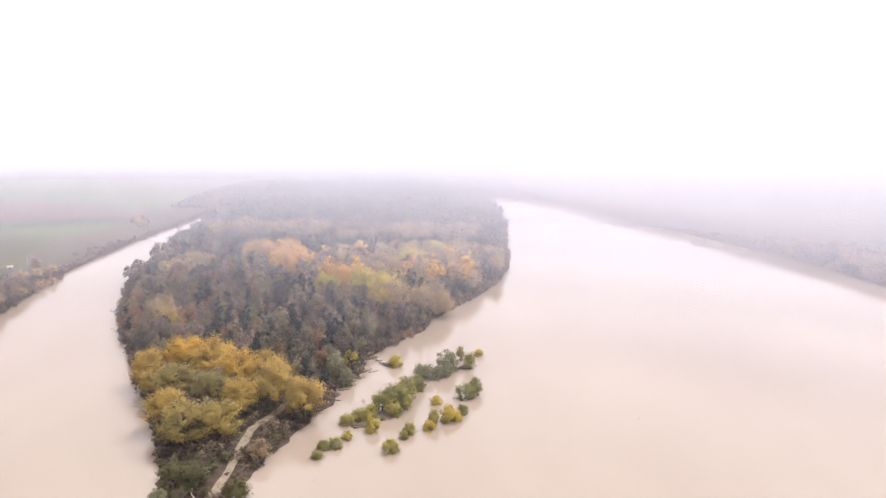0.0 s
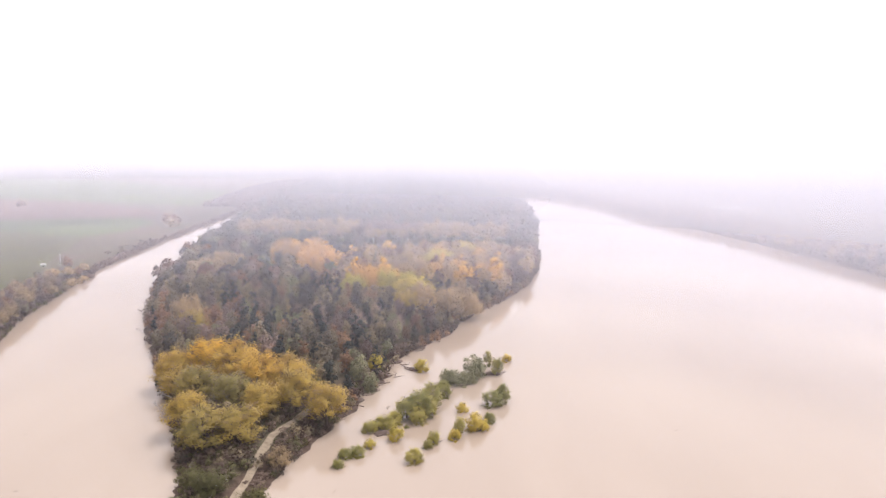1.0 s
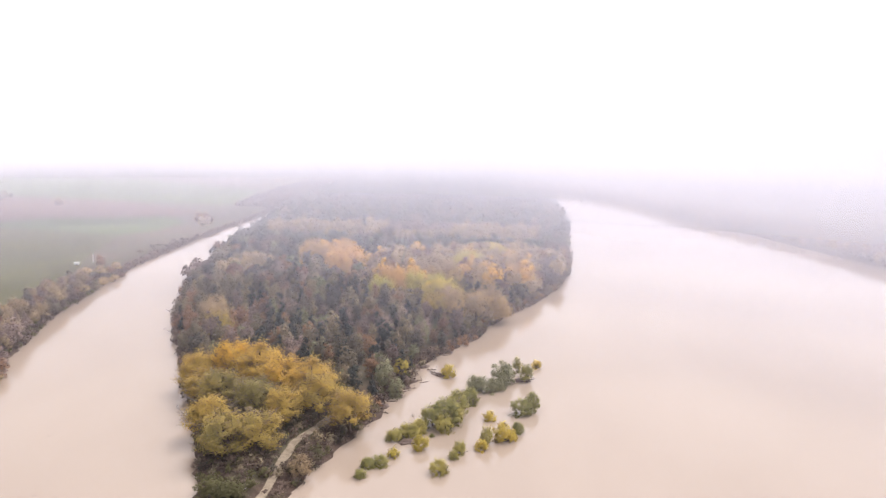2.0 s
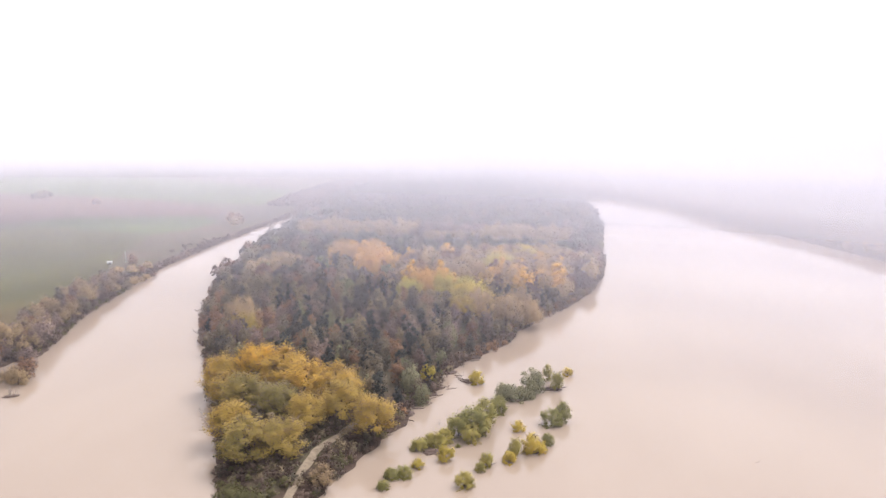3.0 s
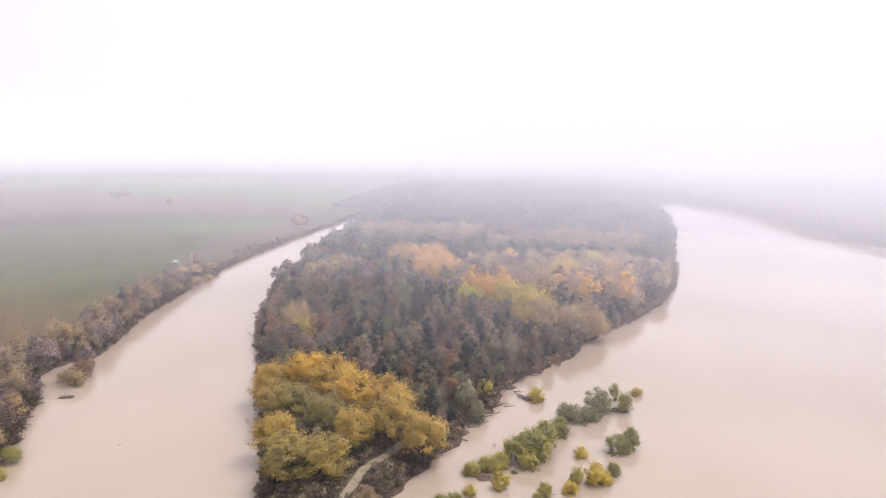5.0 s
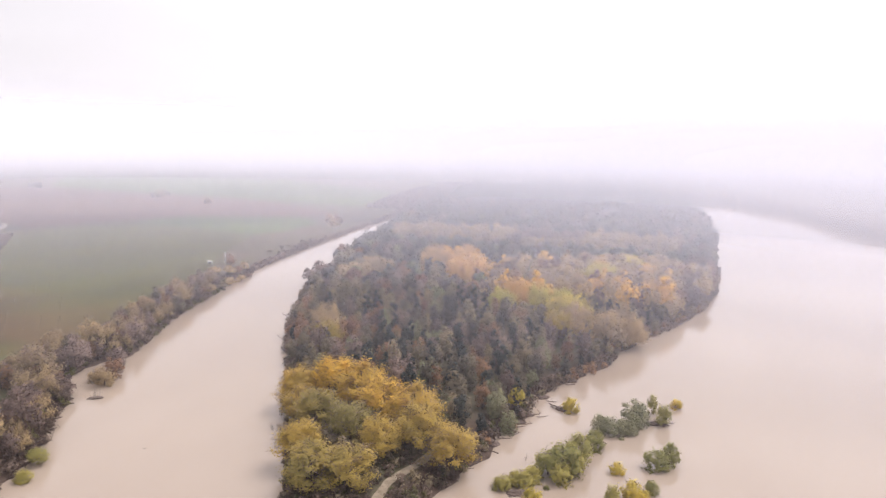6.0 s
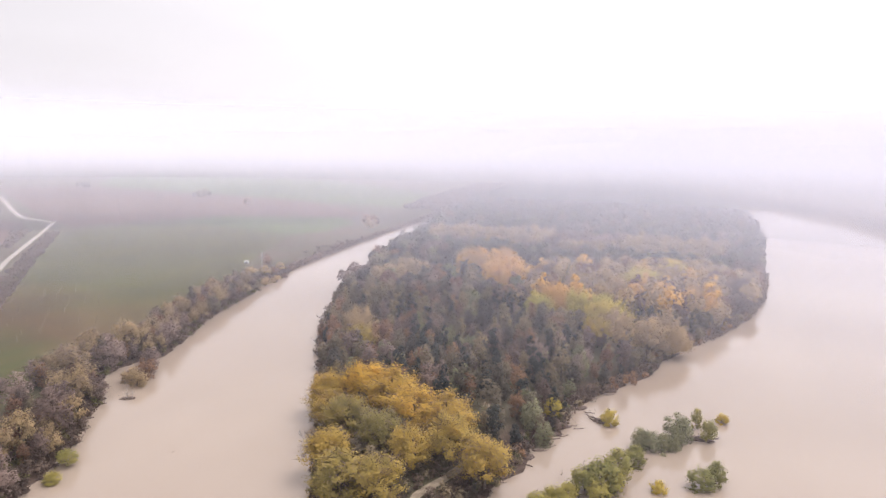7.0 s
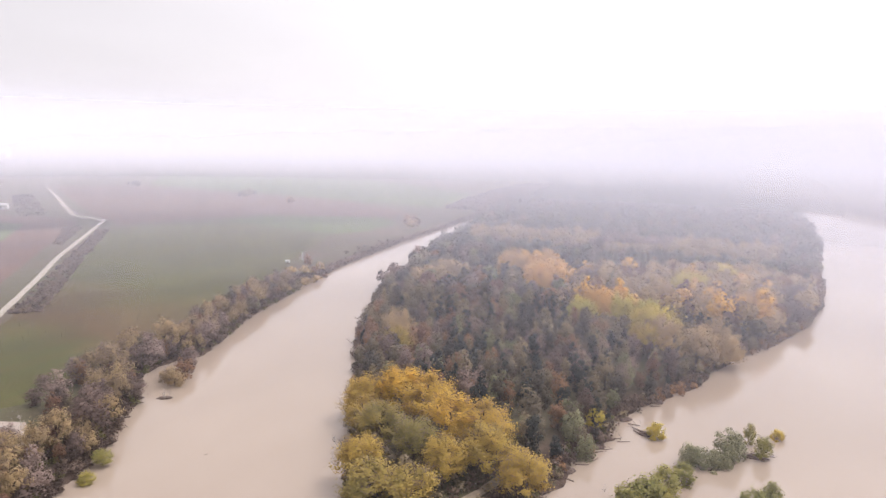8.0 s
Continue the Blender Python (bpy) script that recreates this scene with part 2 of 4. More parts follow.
LEFT = [(-60, -400), (-110, 0), (-150, 130), (-168, 176), (-180, 204), (-198, 227), (-207, 243), (-217, 250), (-226, 261), (-229, 272), (-226, 282), (-222, 289), (-234, 320),
        (-249, 355), (-264, 415), (-275, 440), (-289, 510), (-306, 632), (-315, 735), (-322, 835), (-330, 905), (-372, 1150), (-405, 1400),
        (-420, 1600), (-412, 1760), (-440, 2100), (-470, 2700), (-470, 6000), (-6000, 6000), (-6000, -400)]
RIGHT = [(310, -400), (325, 100), (336, 450), (335, 538), (328, 617), (314, 709), (297, 800), (268, 915), (240, 1046), (226, 1170), (152, 1380),
         (78, 1470), (6, 1575), (-100, 1740), (-260, 1930), (-520, 2160), (-900, 2330), (-1500, 2440), (-6000, 2700), (-6000, 6000), (6000, 6000), (6000, -400)]


def signed(p, outline):
    """Metres from points p (n, 2) to an outline, plus inside and minus outside."""
    a = np.array(outline, float)
    b = np.roll(a, -1, 0)
    best, inside = np.full(len(p), 1e9), np.zeros(len(p), bool)
    for (ax, ay), (bx, by) in zip(a, b):
        dx, dy = bx - ax, by - ay
        k = np.clip(((p[:, 0] - ax) * dx + (p[:, 1] - ay) * dy) / (dx * dx + dy * dy), 0, 1)
        best = np.minimum(best, np.hypot(p[:, 0] - ax - k * dx, p[:, 1] - ay - k * dy))
        if ay != by:
            inside ^= ((ay > p[:, 1]) != (by > p[:, 1])) & (p[:, 0] < dx * (p[:, 1] - ay) / dy + ax)
    return np.where(inside, best, -best)


def ripple(x, y):
    """A cheap sum of waves that frays the shores."""
    return (1.6 * np.sin(x * 0.31 + 1.3 * np.sin(y * 0.17)) * np.sin(y * 0.27 + 0.6) + 1.0 * np.sin(x * 0.83 + y * 0.61) + 0.7 * np.sin(y * 1.37 - x * 0.9))


def inland(p):
    return np.max([signed(p, o) for o in (ISLAND, LEFT, RIGHT)], 0)


def height(p):
    d = inland(p)
    d = d + ripple(p[:, 0], p[:, 1]) * np.clip(1.2 - np.abs(d) / 14, 0, 1) * 0.8
    return np.where(d > 0, np.minimum(0.22 * d, 3.0), np.maximum(0.25 * d, -4.0))


def ground_at(x, y):
    return float(height(np.array([[x, y]], float))[0])


def steps(*spans):
    out = [spans[0][0]]
    for start, end, step in spans:
        out += list(np.linspace(start, end, max(1, round((end - start) / step)) + 1)[1:])
    return np.array(out)


def mesh_from(name, verts, sides, material, loops=None, normals=None):
    """A mesh of faces that all have the same number of corners; loops: the corners' vertices, in order if not given."""
    verts = np.asarray(verts, np.float32)
    loops = np.arange(len(verts)) if loops is None else np.asarray(loops).ravel()
    if normals is not None:  # every face looks the way of its normals
        quads = loops.reshape(-1, sides)
        face = np.cross(verts[quads[:, 1]] - verts[quads[:, 0]], verts[quads[:, 2]] - verts[quads[:, 0]])
        wrong = (face * normals[quads[:, 0]]).sum(1) < 0
        quads[wrong] = quads[wrong][:, ::-1]
        loops = quads.ravel()
    count = len(loops) // sides
    me = bpy.data.meshes.new(name)
    me.vertices.add(len(verts))
    me.vertices.foreach_set("co", verts.ravel())
    me.loops.add(len(loops))
    me.loops.foreach_set("vertex_index", loops.astype(np.int32))
    me.polygons.add(count)
    me.polygons.foreach_set("loop_start", np.arange(0, len(loops), sides, dtype=np.int32))
    me.polygons.foreach_set("loop_total", np.full(count, sides, np.int32))
    me.update(calc_edges=True)
    me.materials.append(material)
    if normals is not None:
        me.polygons.foreach_set("use_smooth", np.ones(count, bool))
        me.normals_split_custom_set(np.asarray(normals, np.float32)[loops])
    return me


def grid_mesh(name, xs, ys, z, material):
    nx, ny = len(xs), len(ys)
    gx, gy = np.meshgrid(xs, ys)
    i = (np.arange(ny - 1)[:, None] * nx + np.arange(nx - 1)).ravel()
    me = mesh_from(name, np.stack([gx.ravel(), gy.ravel(), z(np.stack([gx.ravel(), gy.ravel()], 1))], 1), 4, material, np.stack([i, i + 1, i + nx + 1, i + nx], 1))
    me.polygons.foreach_set("use_smooth", np.ones(len(me.polygons), bool))
    return me


GX = steps((-4600, -900, 180), (-900, -430, 15), (-430, 110, 4), (110, 250, 10), (250, 360, 5), (360, 600, 15), (600, 4600, 200))
GY = steps((-400, 150, 50), (150, 620, 4), (620, 1100, 8), (1100, 1800, 14), (1800, 2600, 40), (2600, 4800, 150))
tagged(new("ground", grid_mesh("ground", GX, GY, height, GROUND)), "flat flood plain and wooded island of brown soil and grass", "ground", kind="structure")
tagged(new("water", grid_mesh("water", steps((-2600, 360, 80)), steps((-400, 2700, 80)), lambda p: 0 * p[:, 0], WATER)),
       "wide muddy tan river in flood with a smooth surface", "river", kind="structure")


def sheet(name, outline, z, material, label, category):
    bm = bmesh.new()
    top = [bm.verts.new((x, y, z)) for x, y in outline]
    face = bm.faces.new(top)
    if face.normal.z < 0:
        face.normal_flip()
    bmesh.ops.triangulate(bm, faces=[face])
    me = bpy.data.meshes.new(name)
    bm.to_mesh(me)
    bm.free()
    me.materials.append(material)
    return tagged(new(name, me), label, category, kind="structure")


def ribbon(name, line, width, lift, material, label, category, rng):
    """A worn strip along a line, laid on the ground, with frayed edges."""
    line = np.array(line, float)
    pts = []
    for a, b in zip(line[:-1], line[1:]):
        n = max(2, int(np.linalg.norm(b - a) / 4))
        pts += [a + (b - a) * k / n for k in range(n)]
    pts.append(line[-1])
    pts = np.array(pts)
    way = np.gradient(pts, axis=0)
    side = np.stack([-way[:, 1], way[:, 0]], 1) / np.linalg.norm(way, axis=1)[:, None]
    cols = []
    for k in (-0.5, -0.2, 0.2, 0.5):
        p = pts + side * (k * width + rng.uniform(-0.12, 0.12, (len(pts), 1)) * width * (abs(k) == 0.5))
        cols.append(np.column_stack([p, height(p) + lift]))
    v = np.stack(cols, 1).reshape(-1, 3)
    i = (np.arange(len(pts) - 1)[:, None] * 4 + np.arange(3)).ravel()
    return tagged(new(name, mesh_from(name, v, 4, material, np.stack([i, i + 1, i + 5, i + 4], 1))), label, category, kind="structure")


rng = np.random.default_rng(11)
sheet("field", [(-300, 205), (-348, 282), (-612, 558), (-575, 690), (-390, 655), (-338, 520), (-290, 425), (-274, 345), (-252, 285), (-238, 226), (-233, 212), (-250, 182), (-290, 178)], 3.05, CROP, "olive winter crop field with faint drill rows beside the river", "field")
sheet("field", [(-575, 692), (-390, 657), (-372, 700), (-378, 780), (-430, 830), (-560, 770)], 3.05, GREEN, "bright green meadow by the side channel", "field")
sheet("field", [(-640, 600), (-760, 660), (-1240, 960), (-1150, 1100), (-600, 1020), (-400, 880), (-430, 832), (-575, 760)], 3.05, PLOUGHED, "mauve brown ploughed field", "field")
sheet("field", [(-600, 1025), (-1150, 1105), (-1500, 1500), (-900, 1600), (-480, 1300), (-420, 1000)], 3.05, GREEN, "distant green meadow in the haze", "field")
sheet("field", [(-380, 278), (-700, 596), (-760, 610), (-900, 560), (-640, 280), (-420, 200)], 3.05, PLOUGHED, "ploughed reddish soil beyond the dike road", "field")
sheet("field", [(-560, 400), (-720, 545), (-860, 545), (-700, 380)], 3.09, GREEN, "green grass plot beyond the dike road", "field")
ribbon("road", [(-352, 276), (-381, 306), (-440, 365), (-503, 426), (-595, 524), (-683, 617)], 4.2, 0.16, ROADBED, "pale straight gravel dike road", "road", rng)
ribbon("road", [(-683, 617), (-720, 627), (-757, 633)], 7.0, 0.20, ROADBED, "pale gravel road bend", "road", rng)
ribbon("road", [(-757, 633), (-900, 726), (-1060, 830), (-1218, 931)], 6.5, 0.16, ROADBED, "pale gravel dike road going on into the haze", "road", rng)
ribbon("footpath", [(-66, 164), (-64, 178), (-64, 190), (-64.5, 203), (-64.5, 216), (-61, 227), (-58, 237), (-55, 244)], 2.5, 0.3, GRAVEL, "pale trodden gravel track along the island tip", "path", rng)


# ---- how trees are made ----
def unit(v):
    return v / np.maximum(np.linalg.norm(v, axis=-1, keepdims=True), 1e-9)


def lobes(rng, high, wide, base, count, core=0.62, least=0.28, most=0.52):
    """Centres and radii of a crown's boughs; the first is its heart."""
    f = (np.arange(count) + rng.uniform(0, 1, count)) / count
    swell = np.sin(np.pi * (0.18 + 0.72 * f)) ** 0.8
    turn = rng.uniform(0, 2 * np.pi) + np.arange(count) * 2.4 + rng.uniform(-0.6, 0.6, count)
    size = wide * rng.uniform(least, most, count) * (0.6 + 0.4 * swell)
    out = (wide - size) * swell * np.sqrt(rng.uniform(0.2, 1, count))
    c = np.stack([out * np.cos(turn), out * np.sin(turn), high * base + (high * (1 - base) - size) * f], 1)
    if core:
        c = np.concatenate([[(0, 0, high * (base + 0.48 * (1 - base)))], c])
        size = np.concatenate([[min(wide * core, high * 0.45)], size])
    return c, size


def foliage(rng, centres, sizes, count, leaf, upright=0.0, long=1.0, tall=1.0):
    """Small four-cornered clumps of leaves on and in the boughs: (count * 4, 3) corners and their normals."""
    pick = rng.choice(len(sizes), count, p=sizes**2 / (sizes**2).sum())
    d = rng.normal(size=(count, 3))
    d[:, 2] = np.where(rng.uniform(size=count) < 0.72, np.abs(d[:, 2]), d[:, 2])
    d = unit(d)
    deep = rng.uniform(size=count) < 0.15
    p = centres[pick] + d * (sizes[pick] * np.where(deep, rng.uniform(0.45, 0.7, count), rng.uniform(0.94 - 0.3 * upright, 1.05 + 0.22 * upright, count)))[:, None] * (1, 1, tall)
    return clumps(rng, p, d, centres, leaf * np.where(deep, 1.6, 1.0)[:, None], upright, long)


def plumes(rng, high, wide, base, tips):
    """Ends of many ascending branches that fill a domed crown, and the radii of the sprays on them."""
    d = unit(rng.normal(size=(tips, 3)) + (0, 0, 0.25))
    d[:, 2] = np.where(d[:, 2] < -0.45, -d[:, 2], d[:, 2])
    mid = high * (base + 0.42 * (1 - base))
    reach = rng.uniform(0.45, 1.0, (tips, 1)) ** 0.4 * rng.uniform(0.82, 1.04, (tips, 1))
    c = d * reach * (wide * 0.88, wide * 0.88, high * 0.93 - mid) + (0, 0, mid)
    c[:, 2] = np.maximum(c[:, 2], high * 0.06)
    return c, wide * rng.uniform(0.13, 0.25, tips)


def sprays(rng, c, s, high, count, leaf, long):
    """Leaves in loose sprays that rise along the branch ends."""
    pick = rng.choice(len(s), count, p=s**2 / (s**2).sum())
    mid = np.array((0.0, 0.0, high * 0.38))
    way = unit(unit(c - mid) + (0, 0, 0.7))
    g = rng.normal(size=(count, 3))
    p = c[pick] + (g * 0.5 + way[pick] * rng.normal(size=(count, 1)) * 0.75) * s[pick][:, None]
    d = unit(unit(p - mid) + unit(g) * 0.4)
    return clumps(rng, p, d, np.array([mid]), leaf, 0.5, long)


def clumps(rng, p, d, centres, leaf, upright, long):
    count = len(p)
    n = unit(d + rng.normal(size=(count, 3)) * 0.22 + (0, 0, 0.15))
    up = np.tile((0.0, 0.0, 1.0), (count, 1)) * upright + d * upright * 0.4 + rng.normal(size=(count, 3)) * (1 - upright * 0.75)
    a = unit(np.cross(n, unit(up)))
    b = np.cross(a, n)
    s = leaf * rng.uniform(0.55, 1.35, (count, 1))
    corners = [(-1, -1), (1, -0.9), (0.75, 1), (-0.8, 0.9)]
    q = [p + a * s * (u * 0.5 * rng.uniform(0.6, 1.1, (count, 1))) / long**0.5 + b * s * (v * 0.5 * rng.uniform(0.6, 1.1, (count, 1))) * long**0.5 for u, v in corners]
    q = np.stack(q, 1).reshape(-1, 3)
    q[:, 2] = np.maximum(q[:, 2], 0.15)
    return q, np.repeat(puff(p, d, centres, rng), 4, 0)


def puff(p, d, centres, rng):
    """Normals of a soft crown: out of the bough, out of the tree and up."""
    mid = centres.mean(0)
    return unit(d * 0.75 + unit(p - mid) * 0.45 + (0, 0, 0.2) + rng.normal(size=p.shape) * 0.13)


def twigs(rng, centres, sizes, count, length, thick):
    """Thin bare shoots that fan out of the boughs: (count * 4, 3) corners."""
    pick = rng.choice(len(sizes), count, p=sizes**2 / (sizes**2).sum())
    d = rng.normal(size=(count, 3))
    d[:, 2] = np.abs(d[:, 2]) * 0.9 + 0.15
    d = unit(d)
    p = centres[pick] + d * (sizes[pick] * rng.uniform(0.2, 0.85, count))[:, None]
    w = unit(d + rng.normal(size=(count, 3)) * 0.35)
    a = unit(np.cross(w, rng.normal(size=(count, 3))))
    t, s = length * rng.uniform(0.6, 1.3, (count, 1)), thick * rng.uniform(0.6, 1.3, (count, 1))
    q = np.stack([p - a * s, p + a * s, p + w * t + a * s * 0.35, p + w * t - a * s * 0.35], 1).reshape(-1, 3)
    q[:, 2] = np.maximum(q[:, 2], 0.15)
    return q, np.repeat(puff(p, d, centres, rng), 4, 0)


def tube(points, radii, sides=5):
    """Corners of the four-sided faces of a tapering limb."""
    points, radii = np.asarray(points, float), np.asarray(radii, float)
    way = unit(np.gradient(points, axis=0))
    a = unit(np.cross(way, (0.31, 0.95, 0.05)))
    b = np.cross(way, a)
    turn = np.arange(sides) * 2 * np.pi / sides
    ring = points[:, None] + (a[:, None] * np.cos(turn)[None, :, None] + b[:, None] * np.sin(turn)[None, :, None]) * radii[:, None, None]
    nxt = np.roll(ring, -1, 1)
    return np.stack([ring[:-1], nxt[:-1], nxt[1:], ring[1:]], 2).reshape(-1, 3)


def limbs(rng, high, centres, sizes, thick):
    """Trunk and main boughs."""
    lean = rng.normal(size=2) * 0.03 * high
    at = np.linspace(0, 0.85, 5)
    line = np.stack([lean[0] * at**2, lean[1] * at**2, high * at - 0.6], 1)
    out = [tube(line, thick * (1.25 - at), 6)]
    for c, s in zip(centres, sizes):
        k = np.clip(c[2] / high * 0.62, 0.12, 0.75)
        start = np.array([lean[0] * k**2, lean[1] * k**2, high * k - 0.6])
        mid = (start + c) / 2 + rng.normal(size=3) * 0.08 * s + (0, 0, -0.1 * s)
        tip = c + unit(c - start) * s * 0.5
        out.append(tube([start, mid, c, tip], thick * np.array([0.42, 0.3, 0.18, 0.06]), 4))
    return np.concatenate(out)


FORMS = {}


def form(kind, high, wide, base, boughs, leaf_count, leaf, twig_count=0, upright=0.0, long=1.0, variants=4, leaves="dark", thick=0.02, tall=1.0, core=0.62, least=0.28, most=0.52, bark=BARK, tips=0):
    """Registers a kind of tree: pairs of shared meshes (trunk, crown) in a few variants."""
    made = []
    for k in range(variants):
        rng = np.random.default_rng(1000 + 37 * len(FORMS) + k)
        c, s = lobes(rng, high * rng.uniform(0.92, 1.08), wide, base, boughs, core, least, most)
        if tips:
            c, s = plumes(rng, high * rng.uniform(0.94, 1.06), wide, base, tips)
            q = [sprays(rng, c, s, high, leaf_count, leaf, long)]
        else:
            q = [foliage(rng, c, s, leaf_count, leaf, upright, long, tall)]
        if twig_count:
            q.append(twigs(rng, c, s, twig_count, wide * 0.42, 0.035 + 0.006 * high / 10))
        crown = mesh_from(kind + "_crown", np.concatenate([a for a, _ in q]), 4, LEAF[leaves], normals=np.concatenate([b for _, b in q]))
        if twig_count and leaf_count:
            crown.materials.append(LEAF["twig"])
            crown.polygons.foreach_set("material_index", np.r_[np.zeros(leaf_count, np.int32), np.ones(twig_count, np.int32)])
        made.append((mesh_from(kind + "_trunk", limbs(rng, high, c[:7], s[:7], thick * high), 4, bark), crown))
    FORMS[kind] = (high, wide, made)


def plant(kind, name, x, y, high, wide, rng, label, category="tree", group="", sink=0.0):
    """One tree as a thing of its own: root, trunk and crown."""
    h, w, made = FORMS[kind]
    trunk, crown = made[int(rng.integers(len(made)))]
    root = new(name)
    root.matrix_world = pose(x, y, max(ground_at(x, y), -2.5) - sink, 0, 0, rng.uniform(0, 360)) @ Matrix.Diagonal((wide / w, wide / w, high / h, 1))
    for part_name, me in (("trunk", trunk), ("crown", crown)):
        ob = new(part_name, me)
        ob.parent = root
    return tagged(root, label, category, group)


form("gold", 17, 6.5, 0.04, 22, 9000, 0.36, 500, variants=5, leaves="gold", long=1.3, tips=80)
form("amber", 17, 6.5, 0.04, 22, 9000, 0.36, 500, variants=3, leaves="amber", long=1.3, tips=80)
for grand in ("lime", "tan", "orange", "brown", "gold"):
    form("grand_" + grand, 18, 10, 0.04, 15, 4600, 0.68, 160, variants=2, leaves=grand, long=1.2, tips=64)
form("grand_bare", 18, 10, 0.04, 15, 3600, 0.62, 700, variants=2, leaves="twig", tips=64)
form("row", 19, 4.2, 0.52, 9, 500, 0.9, 60, variants=3, leaves="tan", bark=PALE_WOOD, thick=0.016)
form("dark", 12, 3.9, 0.06, 9, 900, 0.5, 30, variants=6, leaves="dark", upright=0.15, tall=1.2, core=0.66)
form("ivy", 13, 2.9, 0.04, 9, 760, 0.48, 20, variants=5, leaves="ivy", upright=0.3, tall=1.4)
form("bare", 12, 4.2, 0.08, 11, 800, 0.42, 320, variants=5, leaves="twig", upright=0.2, tall=1.2)
form("brown", 12, 4.2, 0.08, 10, 860, 0.46, 120, variants=4, leaves="brown", upright=0.15, tall=1.15)
form("orange", 20, 7.0, 0.10, 13, 1800, 0.75, 100, variants=3, leaves="orange", tips=44)
form("lime", 16, 6.5, 0.08, 11, 1700, 0.68, 60, variants=3, leaves="lime", tips=40)
form("tan", 15, 6.0, 0.08, 10, 1500, 0.66, 120, variants=4, leaves="tan", tips=36)
form("willow", 9, 4.0, 0.0, 16, 2400, 0.30, 0, variants=4, leaves="willow", thick=0.014, core=0.7)
form("young", 7, 2.5, 0.02, 9, 2300, 0.26, 30, variants=6, leaves="young", thick=0.01, long=1.7, tips=70)
form("yellow", 5, 2.2, 0.02, 9, 1600, 0.26, 20, variants=4, leaves="yellow", thick=0.01, long=1.6, tips=50)
form("olive", 5, 4.0, 0.02, 9, 2600, 0.34, 30, variants=2, leaves="olive", thick=0.012, tips=60)
form("buff", 14, 5.5, 0.04, 13, 2100, 0.46, 260, variants=5, leaves="buff", long=1.2, tips=44)
form("thicket", 3, 2.4, 0.02, 6, 240, 0.42, 40, variants=3, leaves="olive", thick=0.012, tips=16)
form("scrub", 3, 2.4, 0.02, 6, 170, 0.42, 90, variants=3, leaves="brush", thick=0.012, tips=16)


def wood(name, spots, size, leaf_count, leaf, leaves, label, rng, base=0.1):
    """A far stand of trees, joined: kind "stuff"."""
    out, outward, tone = [], [], []
    for x, y, z, k in spots:
        high, wide = size[0] * k * rng.uniform(0.72, 1.2), size[1] * k * rng.uniform(0.8, 1.15)
        c, s = lobes(rng, high, wide, base, 7, 0.78, 0.3, 0.5)
        q, n = foliage(rng, c, s, leaf_count, leaf)
        out.append(q + (x, y, z))
        outward.append(n)
        tone += [rng.uniform(-0.6, 0.6)] * leaf_count
    me = mesh_from(name, np.concatenate(out), 4, LEAF[leaves], normals=np.concatenate(outward))
    me.attributes.new("tone", "FLOAT", "FACE").data.foreach_set("value", np.array(tone, np.float32))
    return tagged(new(name, me), label, "woodland", kind="stuff")


def scatter(rng, x0, x1, y0, y1, gap):
    gx, gy = np.meshgrid(np.arange(x0, x1, gap), np.arange(y0, y1, gap))
    p = np.stack([gx.ravel(), gy.ravel()], 1) + rng.uniform(-0.45, 0.45, (gx.size, 2)) * gap
    return p


# ---- the island's gold poplars ----
rng = np.random.default_rng(5)
for x, y, high, wide in [(-119, 262, 16, 7.5), (-106, 267, 18, 8.5), (-93, 262, 19.5, 9.5), (-80, 250, 18, 8.5), (-69, 252, 17.5, 8.5), (-62, 236, 17, 7.5),
                         (-49.5, 231, 16.5, 7.6), (-84, 207, 14.5, 8), (-73, 209, 14, 7.5), (-95, 221, 15, 7.5), (-72, 228, 15, 6.5), (-101, 243, 15, 7.5), (-112, 250, 14, 6), (-86, 236, 15, 7)]:
    plant("amber" if y > 245 or y == 231 else "gold", "poplar_tree", x, y, high * 0.96, wide * 1.17, rng, "golden yellow autumn poplar with a broad leafy crown", group="gold poplars on the island")
for x, y in [(-90, 228), (-82, 222), (-78, 238), (-98, 232), (-104, 255), (-88, 250)]:
    plant("dark", "broadleaf_tree", x, y, rng.uniform(7, 10), rng.uniform(3.5, 4.5), rng, "olive green understorey tree among the gold poplars", group="island wood")

# ---- the island's near wood, tree by tree ----
rng = np.random.default_rng(7)
NAMES = {"dark": "broadleaf_tree", "ivy": "ivy_clad_tree", "bare": "bare_tree", "brown": "russet_tree", "lime": "lime_poplar_tree", "tan": "tan_tree", "orange": "orange_poplar_tree", "willow": "willow_tree", "buff": "buff_tree"}
LABELS = {"dark": "olive green broadleaf tree thinning in autumn", "ivy": "narrow dark tree clad in ivy", "bare": "bare mauve brown tree with fine twigs",
          "brown": "russet brown autumn tree", "haze": "dull grey green broadleaf tree", "lime": "yellow green poplar turning in autumn", "tan": "tan autumn tree with a rounded crown",
          "orange": "tall orange autumn poplar", "willow": "grey green rounded willow", "buff": "pale buff autumn tree with a loose crown", "scrub": "low brown leafless scrub"}


